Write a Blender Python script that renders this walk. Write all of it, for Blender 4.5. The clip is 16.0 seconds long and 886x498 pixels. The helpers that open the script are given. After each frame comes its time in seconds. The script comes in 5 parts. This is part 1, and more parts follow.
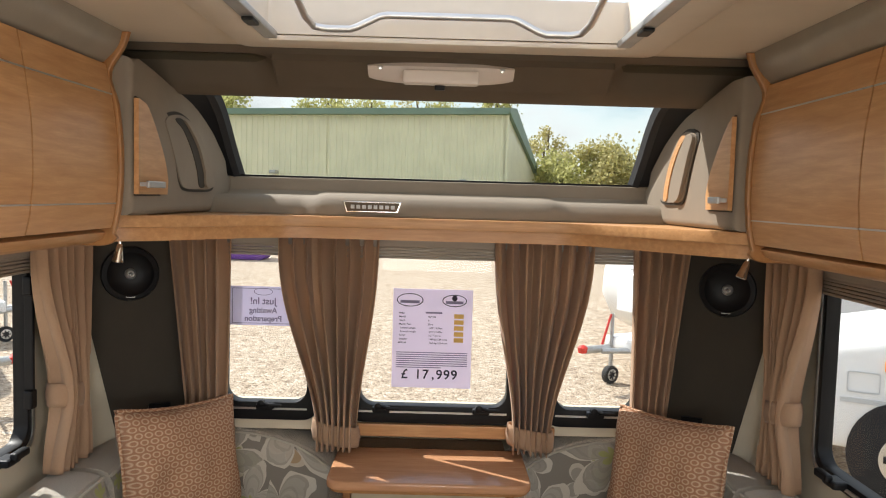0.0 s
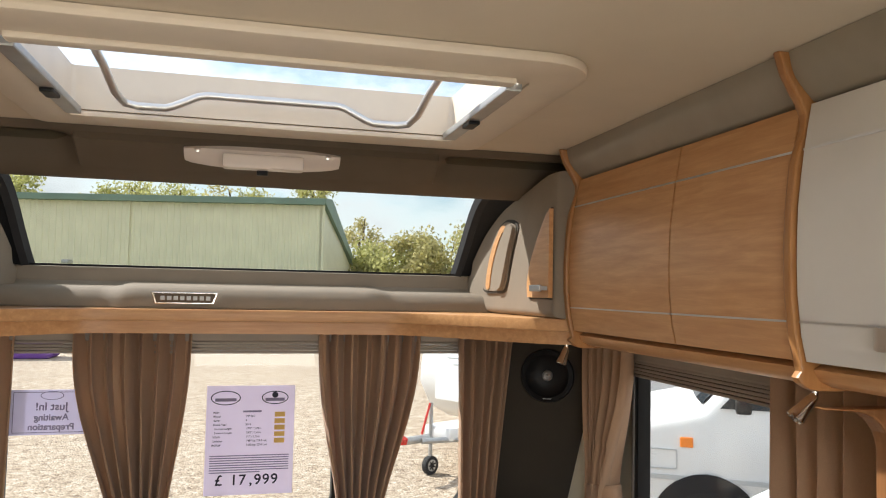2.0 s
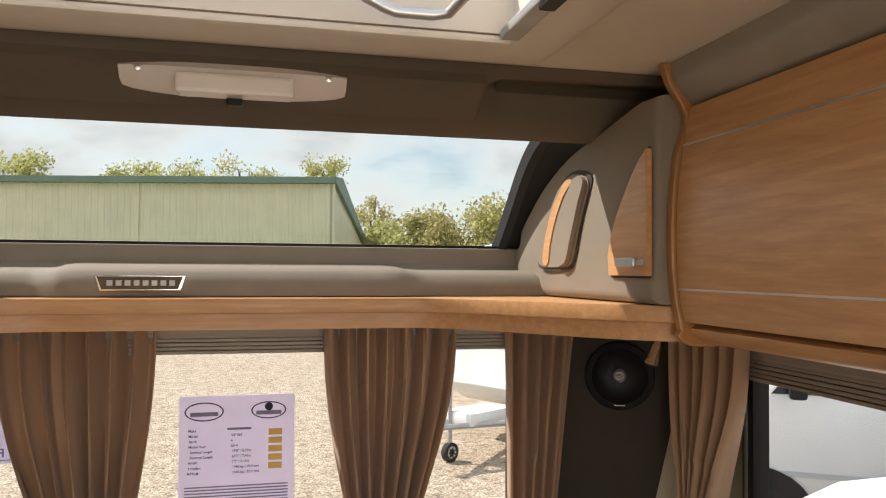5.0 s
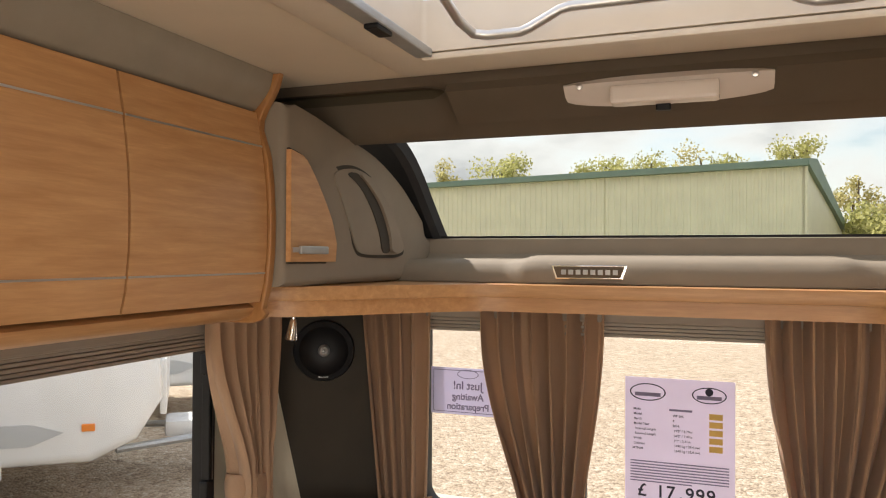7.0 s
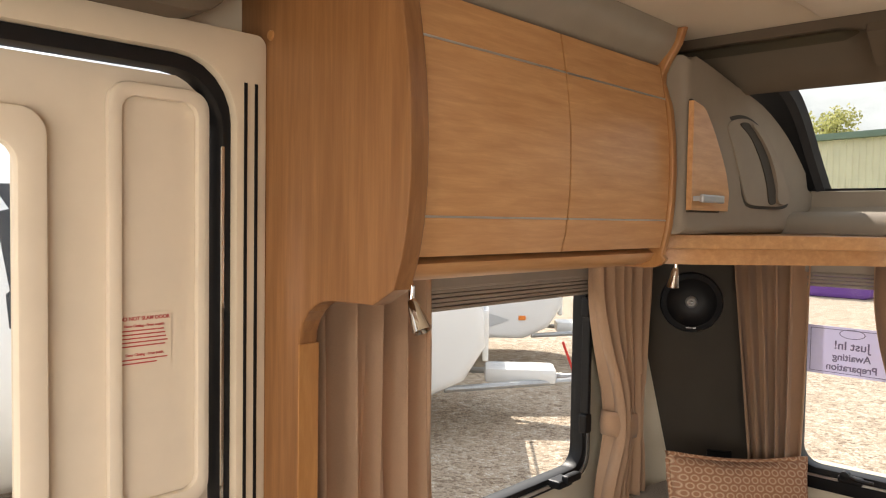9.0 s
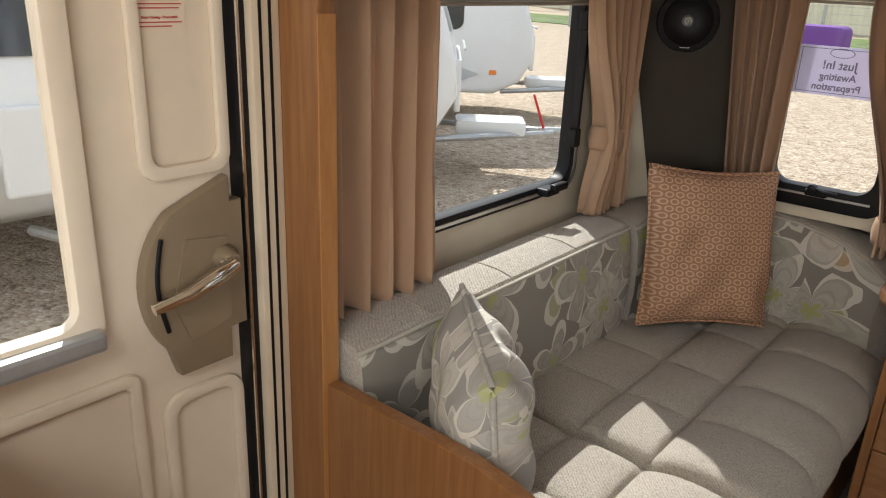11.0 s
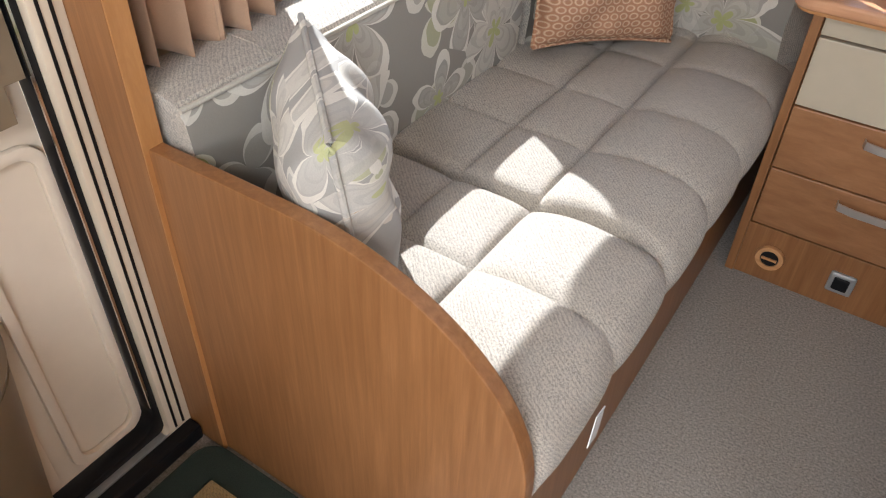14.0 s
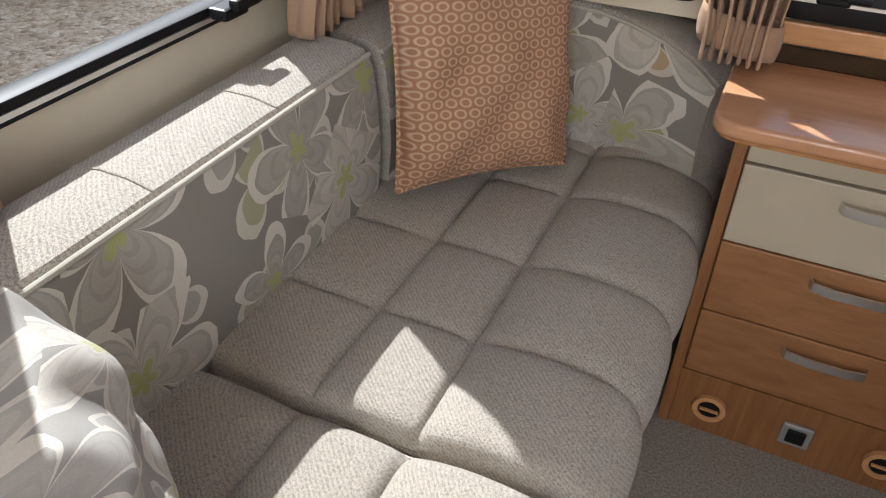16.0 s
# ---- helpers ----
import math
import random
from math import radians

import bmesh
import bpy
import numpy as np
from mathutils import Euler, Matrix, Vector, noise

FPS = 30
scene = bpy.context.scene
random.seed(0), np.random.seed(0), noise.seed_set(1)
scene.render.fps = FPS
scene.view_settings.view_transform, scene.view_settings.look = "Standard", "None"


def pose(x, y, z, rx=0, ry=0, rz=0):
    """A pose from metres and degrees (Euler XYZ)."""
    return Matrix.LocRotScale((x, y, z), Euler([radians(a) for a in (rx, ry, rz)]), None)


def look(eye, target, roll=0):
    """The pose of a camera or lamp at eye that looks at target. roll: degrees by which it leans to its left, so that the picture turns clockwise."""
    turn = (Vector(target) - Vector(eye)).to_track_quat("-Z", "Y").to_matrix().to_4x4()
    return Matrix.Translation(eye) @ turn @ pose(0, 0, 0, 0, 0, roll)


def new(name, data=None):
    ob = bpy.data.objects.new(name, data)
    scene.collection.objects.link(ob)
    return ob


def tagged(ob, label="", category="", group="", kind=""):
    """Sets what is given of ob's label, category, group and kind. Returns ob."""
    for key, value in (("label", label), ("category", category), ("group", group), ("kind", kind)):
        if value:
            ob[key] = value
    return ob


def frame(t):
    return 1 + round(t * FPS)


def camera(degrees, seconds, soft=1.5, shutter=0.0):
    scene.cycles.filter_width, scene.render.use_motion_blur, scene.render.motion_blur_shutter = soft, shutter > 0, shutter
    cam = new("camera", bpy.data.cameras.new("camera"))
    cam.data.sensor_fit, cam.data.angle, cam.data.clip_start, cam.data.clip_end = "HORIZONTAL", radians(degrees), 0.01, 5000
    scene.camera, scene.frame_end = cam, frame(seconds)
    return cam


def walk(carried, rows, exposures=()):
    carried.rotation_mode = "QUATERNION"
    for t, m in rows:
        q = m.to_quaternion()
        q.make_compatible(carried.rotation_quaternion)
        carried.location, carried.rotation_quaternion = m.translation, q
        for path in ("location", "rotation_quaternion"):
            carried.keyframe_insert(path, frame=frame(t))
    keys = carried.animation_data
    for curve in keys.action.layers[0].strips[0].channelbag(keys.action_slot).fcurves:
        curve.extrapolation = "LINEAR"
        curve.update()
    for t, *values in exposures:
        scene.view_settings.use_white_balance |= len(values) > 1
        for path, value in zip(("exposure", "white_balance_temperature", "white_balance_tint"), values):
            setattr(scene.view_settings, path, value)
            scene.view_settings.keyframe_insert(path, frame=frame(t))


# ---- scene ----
cam = camera(61.0, 16.0, soft=1.1)
PATH = [
    (0, (0.028, -2.347, 1.555), (0.037, -0.352, 1.417), 1.6),
    (0.5, (0.029, -2.353, 1.555), (0.047, -0.353, 1.574), 1.6),
    (1, (0.027, -2.347, 1.563), (0.081, -0.35, 1.664), 1.6),
    (1.5, (0.014, -2.325, 1.56), (0.208, -0.339, 1.691), 1.6),
    (2, (0.008, -2.293, 1.552), (0.492, -0.356, 1.665), 1.2),
    (2.5, (0.063, -2.226, 1.576), (0.758, -0.351, 1.62), 1.2),
    (3, (0.163, -2.116, 1.584), (0.905, -0.259, 1.602), 2.5),
    (3.2, (0.186, -2.084, 1.563), (0.942, -0.233, 1.593), 2.3),
    (5.3, (0.064, -1.747, 1.551), (0.384, 0.226, 1.601), 0.6),
    (5.5, (0.072, -1.747, 1.559), (0.281, 0.242, 1.601), 1.0),
    (6, (0.094, -1.775, 1.556), (0.024, 0.223, 1.58), 1.2),
    (6.5, (0.118, -1.825, 1.55), (-0.24, 0.143, 1.567), 0.7),
    (7, (0.129, -1.875, 1.553), (-0.588, -0.008, 1.574), 0.3),
    (7.5, (0.085, -1.921, 1.553), (-0.95, -0.21, 1.585), -0.3),
    (8, (0.046, -1.975, 1.552), (-1.205, -0.415, 1.586), -0.6),
    (8.2, (0.026, -1.992, 1.55), (-1.274, -0.473, 1.582), -0.8),
    (10.3, (-0.008, -2.142, 1.431), (-1.323, -0.699, 0.996), 2.1),
    (10.5, (-0.009, -2.144, 1.418), (-1.294, -0.698, 0.911), 2.2),
    (11, (-0.029, -2.15, 1.393), (-1.224, -0.702, 0.704), 2.5),
    (11.5, (-0.034, -2.144, 1.368), (-1.139, -0.744, 0.464), 2.0),
    (12, (-0.037, -2.145, 1.347), (-1.062, -0.809, 0.268), 2.1),
    (12.5, (-0.03, -2.142, 1.326), (-0.975, -0.86, 0.116), 2.0),
    (13, (-0.026, -2.12, 1.308), (-0.886, -0.857, 0.018), 1.6),
    (13.5, (-0.03, -2.041, 1.318), (-0.848, -0.771, 0.008), 1.9),
    (14, (-0.046, -1.932, 1.318), (-0.869, -0.643, 0.028), 1.9),
    (14.5, (-0.074, -1.812, 1.32), (-0.896, -0.506, 0.049), 1.4),
    (15, (-0.136, -1.666, 1.293), (-0.918, -0.332, 0.024), 1.8),
    (15.5, (-0.19, -1.542, 1.283), (-0.926, -0.171, 0.026), 1.8),
    (16, (-0.213, -1.467, 1.295), (-0.87, -0.004, 0.1), 1.5),
]
EXPOSURES = [(0.0, 0.52, 6200, 9), (3.2, 0.4, 6050, 8), (5.5, 0.34, 6450, 11), (7.0, 0.5, 6650, 12), (8.2, 0.78, 6650, 13), (10.5, 0.4, 6200, 8), (12.5, 0.72, 6000, 12), (13.5, 1.25, 5750, 11), (15.0, 1.32, 5600, 10), (16.0, 0.8, 5750, 10)]
walk(cam, [(t, look(eye, target, roll)) for t, eye, target, roll in PATH], EXPOSURES)

# ---- world, sun, exposure ----
SUN_FROM = Vector((-0.62, 0.40, 0.73)).normalized()
world = bpy.data.worlds.new("sky_world")
scene.world = world
world.use_nodes = True
wn, wl = world.node_tree.nodes, world.node_tree.links
wn.clear()
w_out = wn.new("ShaderNodeOutputWorld")
w_bg = wn.new("ShaderNodeBackground")
w_sky = wn.new("ShaderNodeTexSky")
w_sky.sky_type = "NISHITA"
w_sky.sun_disc = False
w_sky.sun_elevation = math.asin(SUN_FROM.z)
w_sky.sun_rotation = math.atan2(SUN_FROM.x, SUN_FROM.y)
w_co = wn.new("ShaderNodeTexCoord")
w_map = wn.new("ShaderNodeMapping")
w_map.inputs["Scale"].default_value = (2.2, 2.2, 5.5)
w_noise = wn.new("ShaderNodeTexNoise")
w_noise.inputs["Scale"].default_value = 1.3
w_noise.inputs["Detail"].default_value = 7
w_noise.inputs["Roughness"].default_value = 0.58
w_ramp = wn.new("ShaderNodeValToRGB")
w_ramp.color_ramp.elements[0].position = 0.36
w_ramp.color_ramp.elements[1].position = 0.54
w_mix = wn.new("ShaderNodeMix")
w_mix.data_type = "RGBA"
w_cloud = wn.new("ShaderNodeValToRGB")
w_cloud.color_ramp.elements[0].position, w_cloud.color_ramp.elements[0].color = 0.45, (7.6, 7.7, 8.0, 1)
w_cloud.color_ramp.elements[1].position, w_cloud.color_ramp.elements[1].color = 0.72, (3.2, 3.4, 3.8, 1)
wl.new(w_co.outputs["Generated"], w_map.inputs["Vector"])
wl.new(w_map.outputs["Vector"], w_noise.inputs["Vector"])
wl.new(w_noise.outputs["Fac"], w_ramp.inputs["Fac"])
wl.new(w_ramp.outputs["Color"], w_mix.inputs["Factor"])
wl.new(w_sky.outputs["Color"], w_mix.inputs["A"])
wl.new(w_noise.outputs["Fac"], w_cloud.inputs["Fac"])
wl.new(w_cloud.outputs["Color"], w_mix.inputs["B"])
wl.new(w_mix.outputs["Result"], w_bg.inputs["Color"])
wl.new(w_bg.outputs["Background"], w_out.inputs["Surface"])
w_bg.inputs["Strength"].default_value = 0.15

sun = new("sun", bpy.data.lights.new("sun", "SUN"))
sun.data.energy, sun.data.angle, sun.data.color = 5.0, radians(0.6), (1.0, 0.94, 0.85)
sun.matrix_world = look(SUN_FROM * 20, (0, 0, 0))


# added fill lamps, unseen, in openings assumed for kitchen rooflight and two rear windows
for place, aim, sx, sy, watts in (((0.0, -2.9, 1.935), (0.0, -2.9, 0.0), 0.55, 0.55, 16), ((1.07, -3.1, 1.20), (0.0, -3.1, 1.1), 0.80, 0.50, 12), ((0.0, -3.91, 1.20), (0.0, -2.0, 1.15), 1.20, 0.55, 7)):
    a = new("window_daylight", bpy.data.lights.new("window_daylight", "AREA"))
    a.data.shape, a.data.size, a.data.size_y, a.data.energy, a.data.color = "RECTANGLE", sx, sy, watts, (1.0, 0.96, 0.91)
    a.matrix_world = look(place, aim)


# ---- materials ----
def material(name):
    m = bpy.data.materials.new(name)
    m.use_nodes = True
    n = m.node_tree.nodes
    return m, n, m.node_tree.links, n["Principled BSDF"]


def coords(n, l, scale=(1, 1, 1), rot=(0, 0, 0)):
    c, mp = n.new("ShaderNodeTexCoord"), n.new("ShaderNodeMapping")
    mp.inputs["Scale"].default_value, mp.inputs["Rotation"].default_value = scale, rot
    l.new(c.outputs["Object"], mp.inputs["Vector"])
    return mp.outputs["Vector"]


def noise_tex(n, l, vec, scale, detail=4, rough=0.55, distort=0.0):
    t = n.new("ShaderNodeTexNoise")
    t.inputs["Scale"].default_value, t.inputs["Detail"].default_value = scale, detail
    t.inputs["Roughness"].default_value, t.inputs["Distortion"].default_value = rough, distort
    l.new(vec, t.inputs["Vector"])
    return t.outputs["Fac"]


def ramp(n, l, fac, *stops):
    r = n.new("ShaderNodeValToRGB")
    e = r.color_ramp.elements
    while len(e) < len(stops):
        e.new(0.5)
    for s, (p, c) in zip(e, stops):
        s.position, s.color = p, (*c, 1)
    l.new(fac, r.inputs["Fac"])
    return r.outputs["Color"]


def mixc(n, l, fac, a, b, mode="MIX"):
    m = n.new("ShaderNodeMix")
    m.data_type, m.blend_type = "RGBA", mode
    for v, k in ((fac, "Factor"), (a, "A"), (b, "B")):
        if isinstance(v, (tuple, list)):
            m.inputs[k].default_value = (*v, 1)
        elif isinstance(v, (int, float)):
            m.inputs[k].default_value = v
        else:
            l.new(v, m.inputs[k])
    return m.outputs["Result"]


def calc(n, l, op, a, b=0.0, c=None):
    m = n.new("ShaderNodeMath")
    m.operation = op
    for i, v in enumerate((a, b, c)):
        if v is None:
            continue
        if isinstance(v, (int, float)):
            m.inputs[i].default_value = v
        else:
            l.new(v, m.inputs[i])
    return m.outputs[0]


def bump(n, l, p, height, strength=0.3, dist=0.002):
    b = n.new("ShaderNodeBump")
    b.inputs["Strength"].default_value, b.inputs["Distance"].default_value = strength, dist
    l.new(height, b.inputs["Height"])
    l.new(b.outputs["Normal"], p.inputs["Normal"])


def wood(name, light, dark, scale, rough=0.38):
    """Laminate with long grain; the small component of scale is along the grain."""
    m, n, l, p = material(name)
    v = coords(n, l, scale)
    g1 = noise_tex(n, l, v, 9, 5, 0.6, 0.35)
    g2 = noise_tex(n, l, v, 55, 3, 0.6)
    c1 = ramp(n, l, g1, (0.3, dark), (0.52, [(a + b) / 2 for a, b in zip(light, dark)]), (0.7, light))
    c2 = mixc(n, l, calc(n, l, "MULTIPLY", g2, 0.35), c1, tuple(c * 0.72 for c in dark), "MIX")
    l.new(c2, p.inputs["Base Color"])
    p.inputs["Roughness"].default_value = rough
    bump(n, l, p, g2, 0.12, 0.0006)
    return m


def plain(name, col, rough=0.5, metal=0.0, var=0.08, scale=14, bumps=0.05, fine=260):
    m, n, l, p = material(name)
    v = coords(n, l)
    a = noise_tex(n, l, v, scale, 4)
    f = noise_tex(n, l, v, fine, 2)
    c = ramp(n, l, a, (0.3, [x * (1 - var) for x in col]), (0.7, [min(1, x * (1 + var)) for x in col]))
    l.new(c, p.inputs["Base Color"])
    p.inputs["Roughness"].default_value, p.inputs["Metallic"].default_value = rough, metal
    if bumps:
        bump(n, l, p, f, bumps, 0.001)
    return m


def fabric(name, col, weave=420, strength=0.5, var=0.14, stripes=True):
    m, n, l, p = material(name)
    v = coords(n, l)
    f = noise_tex(n, l, v, weave, 2, 0.6)
    big = noise_tex(n, l, v, 5, 4)
    h = f
    if stripes:
        w = n.new("ShaderNodeTexWave")
        w.bands_direction = "DIAGONAL"
        w.inputs["Scale"].default_value, w.inputs["Distortion"].default_value = 72, 9
        w.inputs["Detail"].default_value, w.inputs["Detail Scale"].default_value = 2, 6
        l.new(v, w.inputs["Vector"])
        h = calc(n, l, "ADD", calc(n, l, "MULTIPLY", w.outputs["Fac"], 0.6), calc(n, l, "MULTIPLY", f, 0.6))
    c = ramp(n, l, h, (0.25, [x * (1 - 1.8 * var) for x in col]), (0.8, [min(1, x * (1 + var)) for x in col]))
    c = mixc(n, l, calc(n, l, "MULTIPLY", big, 0.25), c, [x * 0.8 for x in col])
    l.new(c, p.inputs["Base Color"])
    p.inputs["Roughness"].default_value = 0.95
    p.inputs["Sheen Weight"].default_value = 0.2
    bump(n, l, p, h, strength, 0.0022)
    return m


def floral(name, ground, petal, accent, scale, seed=0.0):
    """Printed flowers on a woven ground: petals are laid round the cell centres of a loose lattice."""
    m, n, l, p = material(name)
    c = n.new("ShaderNodeTexCoord")
    s = n.new("ShaderNodeSeparateXYZ")
    l.new(c.outputs["Object"], s.inputs[0])
    u = calc(n, l, "MULTIPLY_ADD", calc(n, l, "ADD", s.outputs["X"], s.outputs["Y"]), scale, seed)
    w = calc(n, l, "MULTIPLY", s.outputs["Z"], scale)
    cv = n.new("ShaderNodeCombineXYZ")
    l.new(u, cv.inputs[0]), l.new(w, cv.inputs[1])
    base = cv.outputs[0]
    wob = n.new("ShaderNodeTexNoise")
    wob.inputs["Scale"].default_value = 2.5
    l.new(base, wob.inputs["Vector"])

    def flowers(vec, k, leaves, reach, lo):
        vo = n.new("ShaderNodeTexVoronoi")
        vo.voronoi_dimensions = "2D"
        vo.inputs["Scale"].default_value, vo.inputs["Randomness"].default_value = k, 0.75
        l.new(vec, vo.inputs["Vector"])
        d = n.new("ShaderNodeVectorMath")
        d.operation = "SUBTRACT"
        l.new(vec, d.inputs[0]), l.new(vo.outputs["Position"], d.inputs[1])
        sx = n.new("ShaderNodeSeparateXYZ")
        l.new(d.outputs[0], sx.inputs[0])
        cs = n.new("ShaderNodeSeparateColor")
        l.new(vo.outputs["Color"], cs.inputs[0])
        th = calc(n, l, "ARCTAN2", sx.outputs["Y"], sx.outputs["X"])
        th = calc(n, l, "MULTIPLY_ADD", cs.outputs[0], 6.0, th)
        lobe = calc(n, l, "ABSOLUTE", calc(n, l, "COSINE", calc(n, l, "MULTIPLY", th, leaves / 2)))
        lobe = calc(n, l, "POWER", lobe, 0.8)
        rad = calc(n, l, "MULTIPLY_ADD", lobe, reach - lo, lo)
        rad = calc(n, l, "MULTIPLY", rad, calc(n, l, "MULTIPLY_ADD", cs.outputs[2], 0.5, 0.7))
        q = calc(n, l, "DIVIDE", vo.outputs["Distance"], rad)
        q = calc(n, l, "MULTIPLY_ADD", calc(n, l, "SUBTRACT", wob.outputs["Fac"], 0.5), 0.5, q)
        return q, lobe, cs

    q, lobe, cs = flowers(base, 1.0, 5, 0.64, 0.14)
    inside = calc(n, l, "LESS_THAN", q, 1.0)
    edge = calc(n, l, "MULTIPLY", inside, calc(n, l, "GREATER_THAN", q, 0.82))
    heart = calc(n, l, "LESS_THAN", q, 0.2)
    vein = calc(n, l, "GREATER_THAN", calc(n, l, "SINE", calc(n, l, "MULTIPLY", q, 26)), 0.55)
    shift = n.new("ShaderNodeVectorMath")
    shift.inputs[1].default_value = (0.47, 0.31, 0)
    l.new(base, shift.inputs[0])
    q2, lobe2, cs2 = flowers(shift.outputs[0], 1.35, 3, 0.56, 0.07)
    in2 = calc(n, l, "LESS_THAN", q2, 0.85)
    rim2 = calc(n, l, "MULTIPLY", in2, calc(n, l, "GREATER_THAN", q2, 0.68))
    mid = [a * 0.35 + b * 0.65 for a, b in zip(petal, ground)]
    tint = ramp(n, l, cs2.outputs[1], (0.4, mid), (0.62, accent), (0.78, [a * 1.0 for a in mid]), (0.95, (0.52, 0.36, 0.20)))
    col = mixc(n, l, calc(n, l, "MULTIPLY", in2, 0.8), ground, tint)
    col = mixc(n, l, calc(n, l, "MULTIPLY", rim2, 0.7), col, petal)
    face = ramp(n, l, cs.outputs[1], (0.35, mid), (0.6, [a * 0.85 for a in petal]))
    col = mixc(n, l, calc(n, l, "MULTIPLY", inside, 0.85), col, face)
    col = mixc(n, l, calc(n, l, "MULTIPLY", calc(n, l, "MULTIPLY", inside, vein), 0.3), col, ground)
    col = mixc(n, l, calc(n, l, "MULTIPLY", edge, 0.9), col, petal)
    col = mixc(n, l, calc(n, l, "MULTIPLY", heart, 0.8), col, accent)
    v = coords(n, l)
    f = noise_tex(n, l, v, 380, 2)
    col = mixc(n, l, calc(n, l, "MULTIPLY", f, 0.3), col, [a * 0.7 for a in ground])
    l.new(col, p.inputs["Base Color"])
    p.inputs["Roughness"].default_value = 0.92
    bump(n, l, p, f, 0.35, 0.0015)
    return m


def lattice(name, ground, line, su, sv):
    """Small staggered ring motif, in the thing's own x and z."""
    m, n, l, p = material(name)
    c = n.new("ShaderNodeTexCoord")
    s = n.new("ShaderNodeSeparateXYZ")
    l.new(c.outputs["Object"], s.inputs[0])
    v = calc(n, l, "MULTIPLY", s.outputs["Z"], sv)
    row = calc(n, l, "FLOOR", v)
    u = calc(n, l, "MULTIPLY_ADD", row, 0.5, calc(n, l, "MULTIPLY", s.outputs["X"], su))
    fu = calc(n, l, "MULTIPLY", calc(n, l, "SUBTRACT", calc(n, l, "FRACT", u), 0.5), 1.05)
    fv = calc(n, l, "SUBTRACT", calc(n, l, "FRACT", v), 0.5)
    r = calc(n, l, "SQRT", calc(n, l, "ADD", calc(n, l, "POWER", calc(n, l, "ABSOLUTE", fu), 2.0), calc(n, l, "POWER", calc(n, l, "ABSOLUTE", fv), 2.0)))
    ring = calc(n, l, "SUBTRACT", 1.0, calc(n, l, "MULTIPLY", calc(n, l, "ABSOLUTE", calc(n, l, "SUBTRACT", r, 0.36)), 7.0))
    ring = calc(n, l, "MINIMUM", calc(n, l, "MAXIMUM", ring, 0.0), 1.0)
    f = noise_tex(n, l, coords(n, l), 330, 2)
    col = mixc(n, l, ring, ground, line)
    col = mixc(n, l, calc(n, l, "MULTIPLY", f, 0.35), col, [x * 0.6 for x in ground])
    l.new(col, p.inputs["Base Color"])
    p.inputs["Roughness"].default_value = 0.9
    bump(n, l, p, calc(n, l, "ADD", ring, calc(n, l, "MULTIPLY", f, 0.3)), 0.5, 0.002)
    return m


def glass_mat(name, tint, gloss=0.02):
    m, n, l, p = material(name)
    n.remove(p)
    t, g, mx, f = n.new("ShaderNodeBsdfTransparent"), n.new("ShaderNodeBsdfGlossy"), n.new("ShaderNodeMixShader"), n.new("ShaderNodeLayerWeight")
    t.inputs["Color"].default_value = (*tint, 1)
    g.inputs["Roughness"].default_value = gloss
    f.inputs["Blend"].default_value = 0.5
    fac = calc(n, l, "MULTIPLY_ADD", calc(n, l, "POWER", f.outputs["Facing"], 5.0), 0.35, 0.02)
    l.new(fac, mx.inputs[0]), l.new(t.outputs[0], mx.inputs[1]), l.new(g.outputs[0], mx.inputs[2])
    l.new(mx.outputs[0], n["Material Output"].inputs["Surface"])
    return m


WOOD_L, WOOD_D = (0.70, 0.395, 0.18), (0.52, 0.265, 0.105)
m_wood_y = wood("locker_laminate", WOOD_L, WOOD_D, (9, 0.8, 9))
m_wood_x = wood("shelf_laminate", WOOD_L, WOOD_D, (0.8, 9, 9))
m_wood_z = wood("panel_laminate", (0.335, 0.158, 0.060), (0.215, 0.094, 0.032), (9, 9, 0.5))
m_wood_edge = wood("edge_laminate", (0.48, 0.24, 0.085), (0.36, 0.16, 0.05), (6, 6, 1))
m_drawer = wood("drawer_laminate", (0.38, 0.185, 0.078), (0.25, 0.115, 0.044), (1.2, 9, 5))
m_table = wood("table_laminate", (0.60, 0.33, 0.18), (0.49, 0.25, 0.13), (0.9, 8, 8), 0.17)
m_cream = plain("cream_laminate", (0.46, 0.40, 0.295), 0.4, var=0.03)
m_ceiling = plain("ceiling_lining", (0.70, 0.61, 0.48), 0.8, var=0.03, scale=6, bumps=0.12)
m_wall = plain("wall_board", (0.66, 0.60, 0.47), 0.7, var=0.03, bumps=0.08)
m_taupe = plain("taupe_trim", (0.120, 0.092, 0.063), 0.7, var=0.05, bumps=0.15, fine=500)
m_taupe_l = plain("padded_pillar_trim", (0.245, 0.200, 0.150), 0.75, var=0.05, bumps=0.2, fine=500)
m_cove = plain("coving_vinyl", (0.30, 0.262, 0.205), 0.36, var=0.06)
m_corner = plain("speaker_panel_trim", (0.042, 0.034, 0.024), 0.8, var=0.06, bumps=0.15)
m_white = plain("white_locker_laminate", (0.70, 0.68, 0.65), 0.35, var=0.02)
m_frame_white = plain("ivory_plastic", (0.74, 0.65, 0.53), 0.45, var=0.03)
m_door = plain("door_moulding", (0.70, 0.61, 0.485), 0.5, var=0.03, bumps=0.06)
m_door_frame = plain("door_frame_plastic", (0.60, 0.51, 0.385), 0.45, var=0.03)
m_door_dark = plain("door_brown_plastic", (0.215, 0.165, 0.105), 0.42, var=0.06)
m_black = plain("black_rubber", (0.008, 0.008, 0.009), 0.45, var=0.2)
m_black.node_tree.nodes["Principled BSDF"].inputs["Specular IOR Level"].default_value = 0.25
